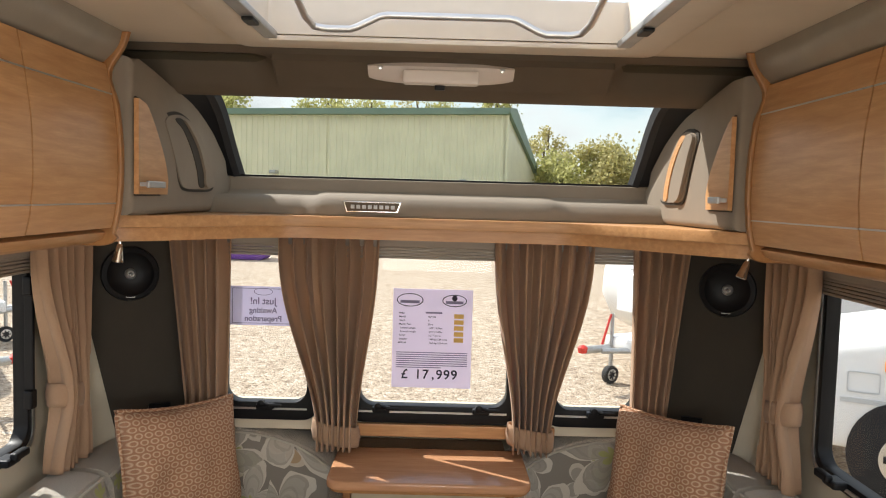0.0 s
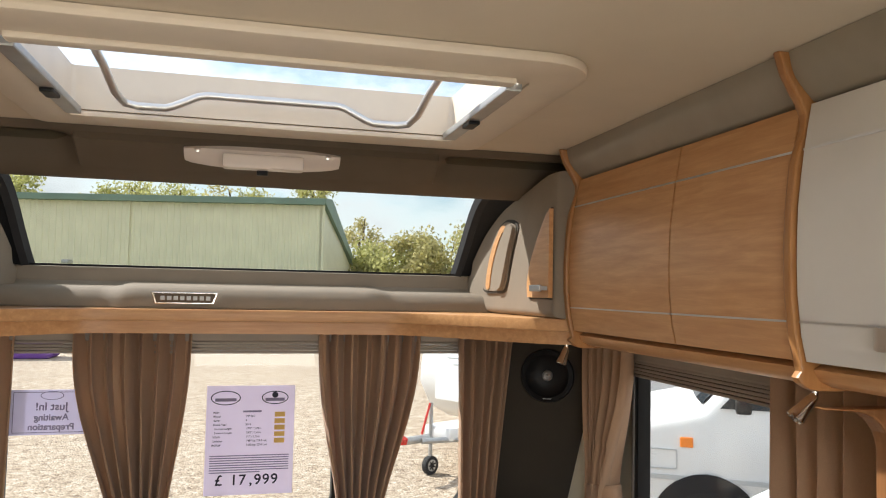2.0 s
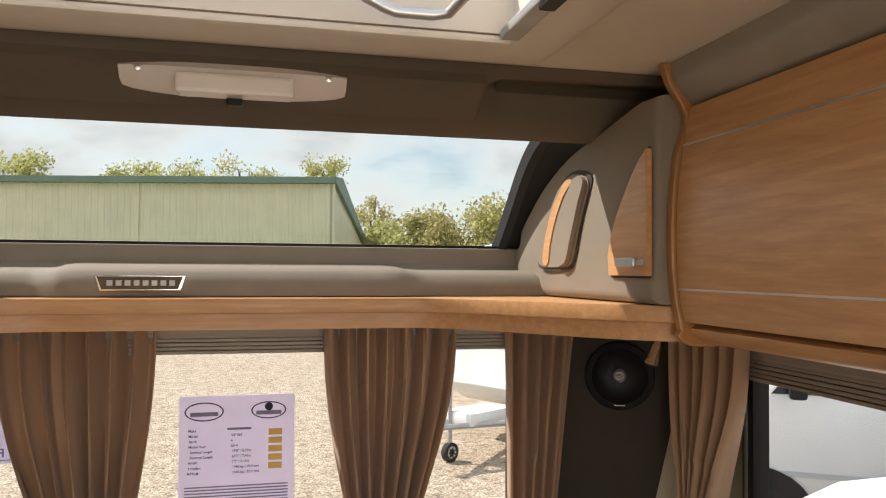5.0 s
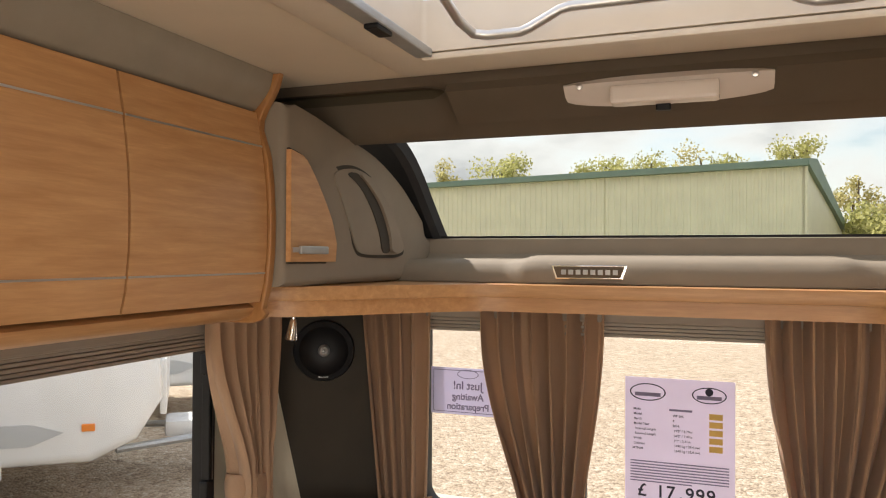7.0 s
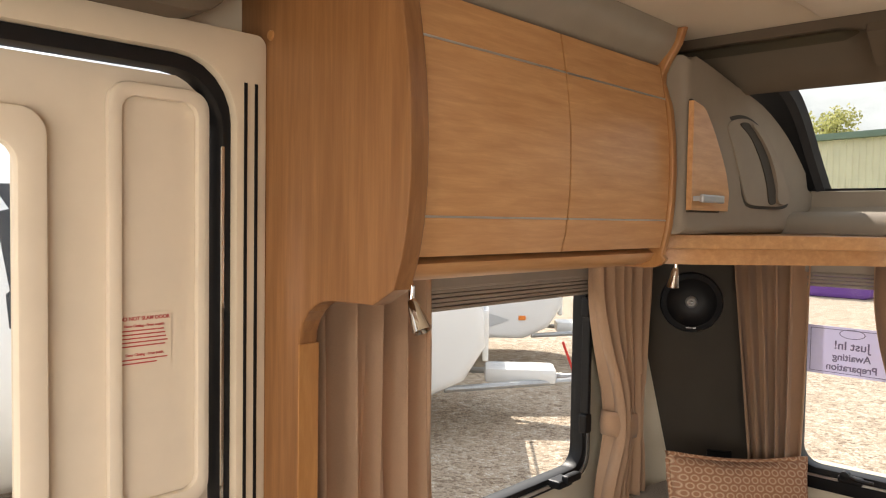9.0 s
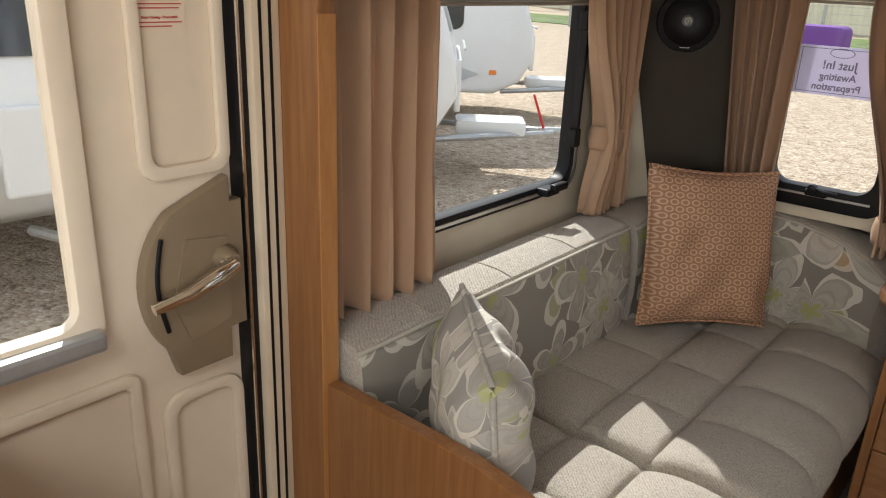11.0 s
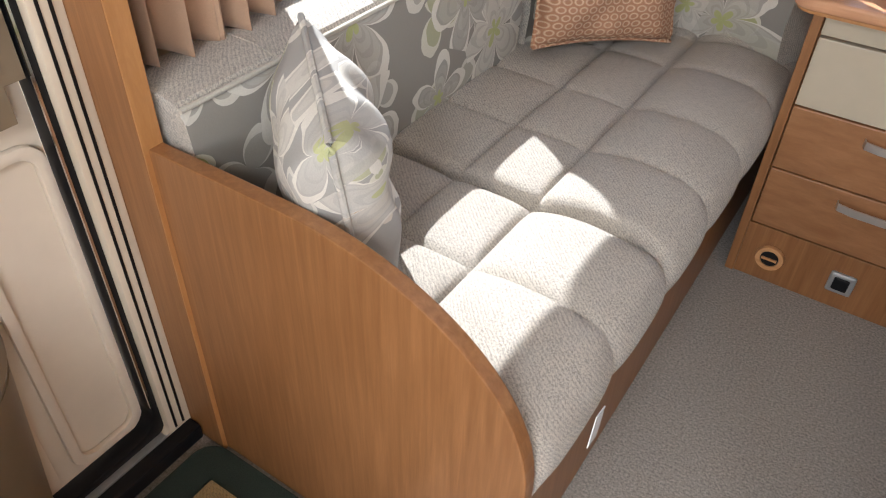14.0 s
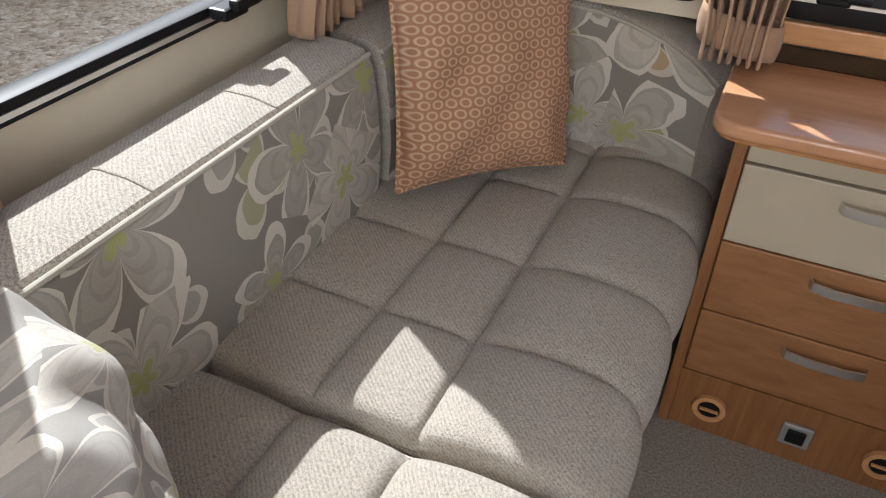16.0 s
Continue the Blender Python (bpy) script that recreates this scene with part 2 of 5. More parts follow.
m_black_soft = plain("black_soft_foam", (0.018, 0.018, 0.02), 0.85, var=0.2)
m_alu = plain("anodised_aluminium", (0.66, 0.65, 0.63), 0.3, 0.9, var=0.04, bumps=0.02)
m_chrome = plain("chrome", (0.80, 0.78, 0.74), 0.1, 1.0, var=0.02, bumps=0)
m_curtain = fabric("curtain_cloth", (0.57, 0.375, 0.24), 700, 0.2, 0.1, False)
m_carpet = fabric("carpet_pile", (0.34, 0.308, 0.266), 190, 0.9, 0.34, False)
m_chenille = fabric("chenille_seat", (0.53, 0.48, 0.405), 210, 1.0, 0.3)
m_chenille_top = fabric("chenille_bolster", (0.62, 0.57, 0.49), 210, 1.0, 0.28)
m_piping = fabric("piping_cord", (0.50, 0.47, 0.40), 500, 0.4, 0.1, False)
m_floral = floral("floral_print", (0.25, 0.235, 0.205), (0.68, 0.65, 0.57), (0.40, 0.43, 0.13), 4.3)
m_floral_b = floral("floral_cushion_print", (0.36, 0.35, 0.325), (0.74, 0.71, 0.63), (0.46, 0.48, 0.18), 6.5, 3.3)
m_lattice = lattice("lattice_weave", (0.37, 0.19, 0.105), (0.68, 0.49, 0.33), 40, 55)
m_rug = fabric("mat_green_pile", (0.012, 0.028, 0.019), 300, 0.9, 0.3, False)
m_rug_mid = fabric("mat_sisal", (0.34, 0.23, 0.09), 200, 0.9, 0.3)
m_work, n, l, p = material("worktop_stone_laminate")
v = coords(n, l)
c = ramp(n, l, noise_tex(n, l, v, 30, 5), (0.3, (0.47, 0.43, 0.37)), (0.7, (0.58, 0.53, 0.46)))
c = mixc(n, l, ramp(n, l, noise_tex(n, l, v, 75, 1), (0.70, (0, 0, 0)), (0.74, (1, 1, 1))), c, (0.30, 0.25, 0.19))
l.new(c, p.inputs["Base Color"])
p.inputs["Roughness"].default_value = 0.35
m_paper = plain("price_paper", (0.82, 0.77, 0.88), 0.7, var=0.02)
m_paper_b = plain("notice_paper", (0.78, 0.76, 0.90), 0.7, var=0.02)
m_ink = plain("ink_dark", (0.02, 0.02, 0.04), 0.7, bumps=0)
m_ink_soft = plain("ink_grey", (0.22, 0.20, 0.30), 0.7, bumps=0)
m_ink_red = plain("ink_red", (0.45, 0.07, 0.06), 0.7, bumps=0)
m_ink_gold = plain("ink_gold", (0.75, 0.50, 0.14), 0.7, bumps=0)
m_lens = plain("lamp_diffuser", (0.80, 0.72, 0.66), 0.25, var=0.03)
m_blind = plain("blind_cassette", (0.34, 0.30, 0.25), 0.5, var=0.04)
m_gel = plain("caravan_white", (0.80, 0.81, 0.81), 0.25, var=0.03, scale=3)
m_gel_g = plain("caravan_grey", (0.50, 0.52, 0.53), 0.3, var=0.05, scale=3)
m_dark_glass = plain("vehicle_glass", (0.03, 0.035, 0.04), 0.06, bumps=0)
m_tyre = plain("tyre_rubber", (0.02, 0.02, 0.021), 0.8, var=0.2)
m_red = plain("red_plastic", (0.55, 0.03, 0.02), 0.4)
m_orange = plain("orange_lens", (0.85, 0.25, 0.03), 0.3)
m_purple = plain("purple_sheet", (0.16, 0.06, 0.30), 0.7)
m_steel = plain("galvanised_steel", (0.45, 0.46, 0.46), 0.45, 0.7, var=0.12)
m_glass = glass_mat("window_acrylic", (0.95, 0.95, 0.93))
m_glass_top = glass_mat("panorama_acrylic", (0.69, 0.70, 0.64))
m_dome = glass_mat("rooflight_acrylic", (0.93, 0.93, 0.95), 0.1)


def gravel_mat():
    m, n, l, p = material("gravel")
    v = coords(n, l)
    vo = n.new("ShaderNodeTexVoronoi")
    vo.inputs["Scale"].default_value = 34
    l.new(v, vo.inputs["Vector"])
    vb = n.new("ShaderNodeTexVoronoi")
    vb.inputs["Scale"].default_value = 13
    l.new(v, vb.inputs["Vector"])
    cs, cb = n.new("ShaderNodeSeparateColor"), n.new("ShaderNodeSeparateColor")
    l.new(vo.outputs["Color"], cs.inputs[0]), l.new(vb.outputs["Color"], cb.inputs[0])
    k = calc(n, l, "ADD", calc(n, l, "MULTIPLY", cs.outputs[0], 0.6), calc(n, l, "MULTIPLY", cb.outputs[0], 0.4))
    c = ramp(n, l, k, (0.1, (0.16, 0.11, 0.075)), (0.4, (0.40, 0.315, 0.225)), (0.65, (0.50, 0.41, 0.31)), (0.95, (0.66, 0.60, 0.51)))
    big = noise_tex(n, l, v, 0.5, 5)
    c = mixc(n, l, calc(n, l, "MULTIPLY", big, 0.5), c, (0.40, 0.315, 0.23))
    l.new(c, p.inputs["Base Color"])
    p.inputs["Roughness"].default_value = 0.9
    bump(n, l, p, calc(n, l, "SUBTRACT", 1.0, vo.outputs["Distance"]), 0.9, 0.02)
    return m


def let_through(m, share):
    """Thin cloth or paper: part of the light passes through it."""
    n, l = m.node_tree.nodes, m.node_tree.links
    p, out = n["Principled BSDF"], n["Material Output"]
    t, mx = n.new("ShaderNodeBsdfTranslucent"), n.new("ShaderNodeMixShader")
    if p.inputs["Base Color"].links:
        l.new(p.inputs["Base Color"].links[0].from_socket, t.inputs["Color"])
    mx.inputs[0].default_value = share
    l.new(p.outputs[0], mx.inputs[1]), l.new(t.outputs[0], mx.inputs[2])
    l.new(mx.outputs[0], out.inputs["Surface"])


let_through(m_curtain, 0.25)
let_through(m_paper, 0.5)
let_through(m_paper_b, 0.5)
m_gravel = gravel_mat()
m_grass = plain("grass", (0.10, 0.15, 0.035), 0.9, var=0.5, scale=2, bumps=0.4, fine=40)
m_barn = plain("barn_sheet", (0.82, 0.78, 0.58), 0.55, var=0.06, scale=1.2, bumps=0)
m_barn_roof = plain("barn_roof_sheet", (0.20, 0.28, 0.22), 0.6, var=0.08, scale=1, bumps=0)


def leaf_mat(name, a, b):
    m, n, l, p = material(name)
    g = n.new("ShaderNodeNewGeometry")
    c = ramp(n, l, g.outputs["Random Per Island"], (0.0, a), (1.0, b))
    l.new(c, p.inputs["Base Color"])
    p.inputs["Roughness"].default_value = 0.7
    return m


m_leaf = leaf_mat("spring_leaves", (0.38, 0.38, 0.13), (0.60, 0.58, 0.27))
m_leaf_y = leaf_mat("yellow_leaves", (0.45, 0.41, 0.17), (0.66, 0.60, 0.32))
let_through(m_leaf, 0.62)
let_through(m_leaf_y, 0.62)
m_bark = plain("bark", (0.14, 0.105, 0.075), 0.9, var=0.3, scale=8, bumps=0.5)


# ---- building helpers ----
def link(name, bm, mat, parent=None, label="", smooth=False, category="", kind="", group=""):
    me = bpy.data.meshes.new(name)
    bmesh.ops.recalc_face_normals(bm, faces=bm.faces[:])
    bm.to_mesh(me)
    bm.free()
    if mat:
        me.materials.append(mat)
    if smooth:
        me.polygons.foreach_set("use_smooth", [True] * len(me.polygons))
        me.set_sharp_from_angle(angle=radians(40))
    ob = new(name, me)
    if parent:
        ob.parent = parent
    return tagged(ob, label, category, group, kind)


def part(name, bm, mat, parent, label="", smooth=False):
    return link(name, bm, mat, parent, label, smooth)


def empty(name, label, category, group="", kind="", at=None):
    e = tagged(new(name), label, category, group, kind)
    if at is not None:
        e.matrix_basis = at
    return e


def box(x0, x1, y0, y1, z0, z1, bev=0.0, seg=2, bm=None):
    b = bmesh.new()
    bmesh.ops.create_cube(b, size=1, matrix=Matrix.Translation(((x0 + x1) / 2, (y0 + y1) / 2, (z0 + z1) / 2)) @ Matrix.Diagonal((x1 - x0, y1 - y0, z1 - z0, 1)))
    if bev:
        bmesh.ops.bevel(b, geom=b.edges[:], offset=bev, segments=seg, profile=0.6, affect="EDGES")
    return join(bm, b)


def join(bm, b):
    if bm is None:
        return b
    me = bpy.data.meshes.new("tmp")
    b.to_mesh(me)
    b.free()
    bm.from_mesh(me)
    bpy.data.meshes.remove(me)
    return bm


AXES = {"x": lambda a, u, v: (a, u, v), "y": lambda a, u, v: (u, a, v), "z": lambda a, u, v: (u, v, a)}


def prism(outline, axis, a, b, bev=0.0, bm=None, seg=2):
    """An outline in the two other axes, pushed from a to b along one axis."""
    o = bmesh.new()
    f = AXES[axis]
    lo = [o.verts.new(f(a, u, v)) for u, v in outline]
    hi = [o.verts.new(f(b, u, v)) for u, v in outline]
    k = len(outline)
    c1, c2 = o.faces.new(lo), o.faces.new(hi[::-1])
    for i in range(k):
        o.faces.new((lo[i], lo[(i + 1) % k], hi[(i + 1) % k], hi[i]))
    bmesh.ops.recalc_face_normals(o, faces=o.faces[:])
    if bev:
        bmesh.ops.bevel(o, geom=list(set(c1.edges) | set(c2.edges)), offset=bev, segments=seg, profile=0.6, affect="EDGES")
    return join(bm, o)


def rounded(u0, u1, v0, v1, r, seg=6):
    """A rectangle with rounded corners; r is one radius or four (from low-low, anticlockwise)."""
    rs = r if isinstance(r, (tuple, list)) else (r,) * 4
    pts = []
    for (cu, cv, a0), q in zip(((u0, v0, 180), (u1, v0, 270), (u1, v1, 0), (u0, v1, 90)), rs):
        q = max(q, 1e-4)
        mu, mv = (cu + q if cu == u0 else cu - q), (cv + q if cv == v0 else cv - q)
        for i in range(seg + 1):
            a = radians(a0 + 90 * i / seg)
            pts.append((mu + q * math.cos(a), mv + q * math.sin(a)))
    return pts


def ring(outer, inner, axis, a, b, bm=None, bev=0.0):
    """A frame between two outlines with the same number of points."""
    o = bmesh.new()
    f = AXES[axis]
    vs = [[o.verts.new(f(d, u, v)) for u, v in line] for d in (a, b) for line in (outer, inner)]
    k = len(outer)
    for i in range(k):
        j = (i + 1) % k
        o.faces.new((vs[0][i], vs[0][j], vs[1][j], vs[1][i]))
        o.faces.new((vs[2][i], vs[3][i], vs[3][j], vs[2][j]))
        o.faces.new((vs[0][i], vs[2][i], vs[2][j], vs[0][j]))
        o.faces.new((vs[1][i], vs[1][j], vs[3][j], vs[3][i]))
    bmesh.ops.recalc_face_normals(o, faces=o.faces[:])
    if bev:
        es = [e for e in o.edges if abs(e.calc_face_angle(0)) > 1.2]
        bmesh.ops.bevel(o, geom=es, offset=bev, segments=2, profile=0.6, affect="EDGES")
    return join(bm, o)


def loft(rows, close_u=False, close_v=False, caps=False, bm=None):
    o = bmesh.new()
    vs = [[o.verts.new(p) for p in r] for r in rows]
    R, C = len(rows), len(rows[0])
    for i in range(R if close_v else R - 1):
        for j in range(C if close_u else C - 1):
            o.faces.new((vs[i][j], vs[i][(j + 1) % C], vs[(i + 1) % R][(j + 1) % C], vs[(i + 1) % R][j]))
    if caps:
        o.faces.new(vs[0][::-1]), o.faces.new(vs[-1])
    return join(bm, o)


def tube(path, r, seg=10, bm=None, radii=None):
    pts = [Vector(p) for p in path]
    rows = []
    up = Vector((0, 0, 1))
    for i, p in enumerate(pts):
        d = (pts[min(i + 1, len(pts) - 1)] - pts[max(i - 1, 0)]).normalized()
        s = d.cross(up if abs(d.z) < 0.9 else Vector((1, 0, 0))).normalized()
        t = s.cross(d)
        q = radii[i] if radii else r
        rows.append([p + q * (s * math.cos(2 * math.pi * k / seg) + t * math.sin(2 * math.pi * k / seg)) for k in range(seg)])
    return loft(rows, close_u=True, caps=True, bm=bm)


def lathe(profile, centre, axis="z", seg=28, bm=None):
    """profile: (radius, height) pairs turned round an axis through centre."""
    rows = []
    for r, h in profile:
        row = []
        for k in range(seg):
            a = 2 * math.pi * k / seg
            c, s = r * math.cos(a), r * math.sin(a)
            d = {"z": (c, s, h), "x": (h, c, s), "y": (c, h, s)}[axis]
            row.append(Vector(centre) + Vector(d))
        rows.append(row)
    return loft(rows, close_u=True, caps=True, bm=bm)


def writing(name, text, size, mat, parent, m, label="", bold=0.0):
    cu = bpy.data.curves.new(name, "FONT")
    cu.body, cu.size, cu.offset, cu.extrude, cu.align_x = text, size, bold, 0.0003, "CENTER"
    t = bpy.data.objects.new(name, cu)
    scene.collection.objects.link(t)
    me = bpy.data.meshes.new_from_object(t.evaluated_get(bpy.context.evaluated_depsgraph_get()))
    bpy.data.objects.remove(t)
    me.transform(m)
    me.materials.clear()
    me.materials.append(mat)
    ob = new(name, me)
    ob.parent = parent
    return tagged(ob, label)


def smoothstep(a, b, x):
    t = min(1, max(0, (x - a) / (b - a)))
    return t * t * (3 - 2 * t)


# ---- the shell ----
XW, YF, ZC, YR = 1.06, 0.02, 1.90, -3.9
WIN_Y0, WIN_Y1, WIN_Z0, WIN_Z1 = -1.28, -0.36, 0.85, 1.40
DOOR_Y0, DOOR_Y1, DOOR_Z1 = -2.06, -1.455, 1.745

bm = box(-1.10, 1.10, YR, 0.30, -0.06, 0)
link("chassis", box(-1.08, 1.08, YR, 0.04, -0.60, -0.062), m_gel, label="white outer skirt under the caravan floor", category="chassis", kind="structure")
link("floor", bm, m_carpet, label="grey-beige short pile fitted carpet floor", category="floor", kind="structure")

def side_wall(name, s, holes):
    """holes: (y0, y1, z0, z1), in order from the rear to the front."""
    bm = bmesh.new()
    a, b = sorted((s * XW, s * (XW + 0.03)))
    y = YR
    for y0, y1, z0, z1 in holes:
        box(a, b, y, y0, 0, ZC, bm=bm)
        if z0 > 0:
            box(a, b, y0, y1, 0, z0, bm=bm)
        box(a, b, y0, y1, z1, ZC, bm=bm)
        y = y1
    box(a, b, y, 0.30, 0, ZC, bm=bm)
    return link(name, bm, m_wall, label="cream vinyl-faced caravan side wall", category="wall", kind="structure")

side_wall("wall_left", -1, [(DOOR_Y0, DOOR_Y1, 0, DOOR_Z1), (WIN_Y0, WIN_Y1, WIN_Z0, WIN_Z1)])
# rear opening added for a fill lamp, as in wall_rear and ceiling
side_wall("wall_right", 1, [(-3.5, -2.7, 0.95, 1.45), (WIN_Y0, WIN_Y1, WIN_Z0, WIN_Z1)])
bm = bmesh.new()
for q in ((-1.10, -0.60, 0, ZC), (0.60, 1.10, 0, ZC), (-0.60, 0.60, 0, 0.92), (-0.60, 0.60, 1.48, ZC)):
    box(q[0], q[1], YR - 0.03, YR, q[2], q[3], bm=bm)
link("wall_rear", bm, m_wall, label="plain cream rear wall", category="wall", kind="structure")

# front wall: lower part, piers between the windows, band under the panorama window
bm = bmesh.new()
FW = [(-0.66, -0.36), (-0.235, 0.275), (0.39, 0.68)]
FZ0, FZ1 = 0.845, 1.42
box(-1.06, 1.06, 0.20, 0.23, 0, 0.80, bm=bm)
box(-1.06, 1.06, 0.02, 0.23, 0.80, FZ0, bm=bm)
x = -1.06
for x0, x1 in FW:
    box(x, x0, 0.02, 0.05, FZ0, FZ1, bm=bm)
    x = x1
box(x, 1.06, 0.02, 0.05, FZ0, FZ1, bm=bm)
box(-1.06, 1.06, 0.02, 0.05, FZ1, 1.595, bm=bm)
for x0, x1 in ((-1.06, -0.95), (0.95, 1.06)):
    box(x0, x1, -0.49, 0.05, 1.60, ZC + 0.03, bm=bm)
link("wall_front", bm, m_wall, label="cream front wall with three window openings", category="wall", kind="structure")

# ceiling with the rooflight opening
RX0, RX1, RY0, RY1 = -0.355, 0.420, -1.19, -0.735
bm = bmesh.new()
for q in ((-1.10, 1.10, YR, -3.18), (-1.10, -0.28, -3.18, -2.62), (0.28, 1.10, -3.18, -2.62), (-1.10, 1.10, -2.62, RY0)):
    box(*q, ZC, ZC + 0.04, bm=bm)
box(-1.10, RX0, RY0, RY1, ZC, ZC + 0.04, bm=bm)
box(RX1, 1.10, RY0, RY1, ZC, ZC + 0.04, bm=bm)
box(-1.10, 1.10, RY1, -0.49, ZC, ZC + 0.04, bm=bm)
link("ceiling", bm, m_ceiling, label="smooth beige caravan ceiling lining", category="ceiling", kind="structure")


# ---- rooflight ----
def rooflight():
    e = empty("rooflight", "large ivory-framed acrylic rooflight with bent metal handle", "rooflight")
    out = rounded(-0.435, 0.500, -1.30, -0.610, (0.09, 0.09, 0.03, 0.03))
    inn = rounded(RX0, RX1, RY0, RY1, 0.012)
    part("frame", ring(out, inn, "z", ZC - 0.018, ZC, bev=0.008), m_frame_white, e, smooth=True)
    bm = ring(rounded(RX0, RX1, RY0, RY1, 0.012), rounded(RX0 + 0.012, RX1 - 0.012, RY0 + 0.012, RY1 - 0.012, 0.01), "z", ZC - 0.014, ZC + 0.07)
    part("upstand", bm, m_frame_white, e)
    for x in (RX0 + 0.02, RX1 - 0.02):
        r = part("slide_rail", box(x - 0.014, x + 0.014, RY0 + 0.02, RY1 - 0.02, ZC - 0.026, ZC - 0.012, 0.003), m_steel, e, "brushed metal slide rail")
        part("catch", box(x - 0.011, x + 0.011, -0.95, -0.90, ZC - 0.033, ZC - 0.025, 0.003), m_black, r, "small dark catch")
    part("blind_bar", box(RX0 + 0.03, RX1 - 0.03, RY0 - 0.024, RY0 + 0.004, ZC - 0.027, ZC - 0.015, 0.005), m_frame_white, e)
    part("blind_bar", box(RX0 + 0.01, RX1 - 0.01, RY1 - 0.010, RY1 + 0.014, ZC - 0.027, ZC - 0.015, 0.005), m_frame_white, e)
    rows = []
    for i in range(9):
        v = i / 8
        row = []
        for j in range(13):
            u = j / 12
            z = ZC + 0.07 + 0.06 * min(1, 5 * min(u, 1 - u)) * min(1, 4 * min(v, 1 - v))
            row.append((RX0 - 0.03 + (RX1 - RX0 + 0.06) * u, RY0 - 0.03 + (RY1 - RY0 + 0.06) * v, z))
        rows.append(row)
    d = part("dome", loft(rows), m_dome, e, "clear domed acrylic pane", True)
    d.visible_shadow = False
    cx = (RX0 + RX1) / 2
    half = [(0.300, -0.99, 0.055), (0.292, -0.90, 0.035), (0.285, -0.82, 0.006), (0.272, -0.790, -0.006), (0.250, -0.785, -0.009), (0.200, -0.785, -0.009), (0.185, -0.785, -0.004), (0.140, -0.785, 0.018), (0.125, -0.785, 0.021)]
    p = [(-x, y, z) for x, y, z in half] + half[::-1]
    part("handle", tube([(cx + x, y, ZC + z) for x, y, z in p], 0.0075), m_alu, e, "bent silver tube handle", True)

rooflight()


# ---- side windows ----
def side_window(name, s):
    e = empty(name, "caravan side window with black frame and pulled-up pleated blind", "window", kind="structure")
    f = lambda a, b: tuple(sorted((s * a, s * b)))
    a, b = f(XW - 0.016, XW + 0.024)
    out = rounded(WIN_Y0, WIN_Y1, WIN_Z0, WIN_Z1, 0.06)
    inn = rounded(WIN_Y0 + 0.038, WIN_Y1 - 0.038, WIN_Z0 + 0.032, WIN_Z1 - 0.03, 0.045)
    part("window_frame", ring(out, inn, "x", a, b, bev=0.005), m_black, e, "black rubber window frame", True)
    a, b = f(XW - 0.020, XW - 0.014)
    part("trim_strip", ring(rounded(WIN_Y0 + 0.028, WIN_Y1 - 0.012, WIN_Z0 + 0.010, WIN_Z1 - 0.02, 0.05), rounded(WIN_Y0 + 0.034, WIN_Y1 - 0.020, WIN_Z0 + 0.018, WIN_Z1 - 0.028, 0.045), "x", a, b), m_alu, e, "thin silver trim line")
    a, b = f(XW + 0.008, XW + 0.014)
    g = part("pane", prism(rounded(WIN_Y0 + 0.03, WIN_Y1 - 0.03, WIN_Z0 + 0.026, WIN_Z1 - 0.026, 0.045), "x", a, b), m_glass, e)
    g.visible_shadow = False
    a, b = f(XW - 0.045, XW - 0.002)
    c = part("blind_cassette", box(a, b, WIN_Y0 - 0.04, WIN_Y1 + 0.04, 1.375, 1.425, 0.006), m_blind, e)
    for i in range(5):
        a, b = f(XW - 0.040 + 0.002 * (i % 2), XW - 0.01)
        part("pleat", box(a, b, WIN_Y0 - 0.03, WIN_Y1 + 0.03, 1.332 + i * 0.009, 1.3395 + i * 0.009, 0.002), m_blind, e)
    a, b = f(XW - 0.036, XW - 0.012)
    if s < 0:
        part("stay", box(a, b, WIN_Y1 - 0.048, WIN_Y1 - 0.036, 1.02, 1.31, 0.004), m_black, e, "black window stay")
    for z in (1.00, 1.30) if s < 0 else ():
        part("stay_bracket", box(a, b, WIN_Y1 - 0.056, WIN_Y1 - 0.026, z - 0.03, z + 0.02, 0.006), m_black, e)
    for y in (-0.52, -1.12):
        a, b = f(XW - 0.05, XW - 0.012)
        k = part("catch", box(a, b, y - 0.03, y + 0.03, WIN_Z0 + 0.012, WIN_Z0 + 0.032, 0.006), m_black, e)
        a, b = f(XW - 0.062, XW - 0.042)
        part("lever", box(a, b, y - 0.012, y + 0.05, WIN_Z0 + 0.024, WIN_Z0 + 0.044, 0.006), m_black, k)

side_window("window_1", -1)
side_window("window_2", 1)


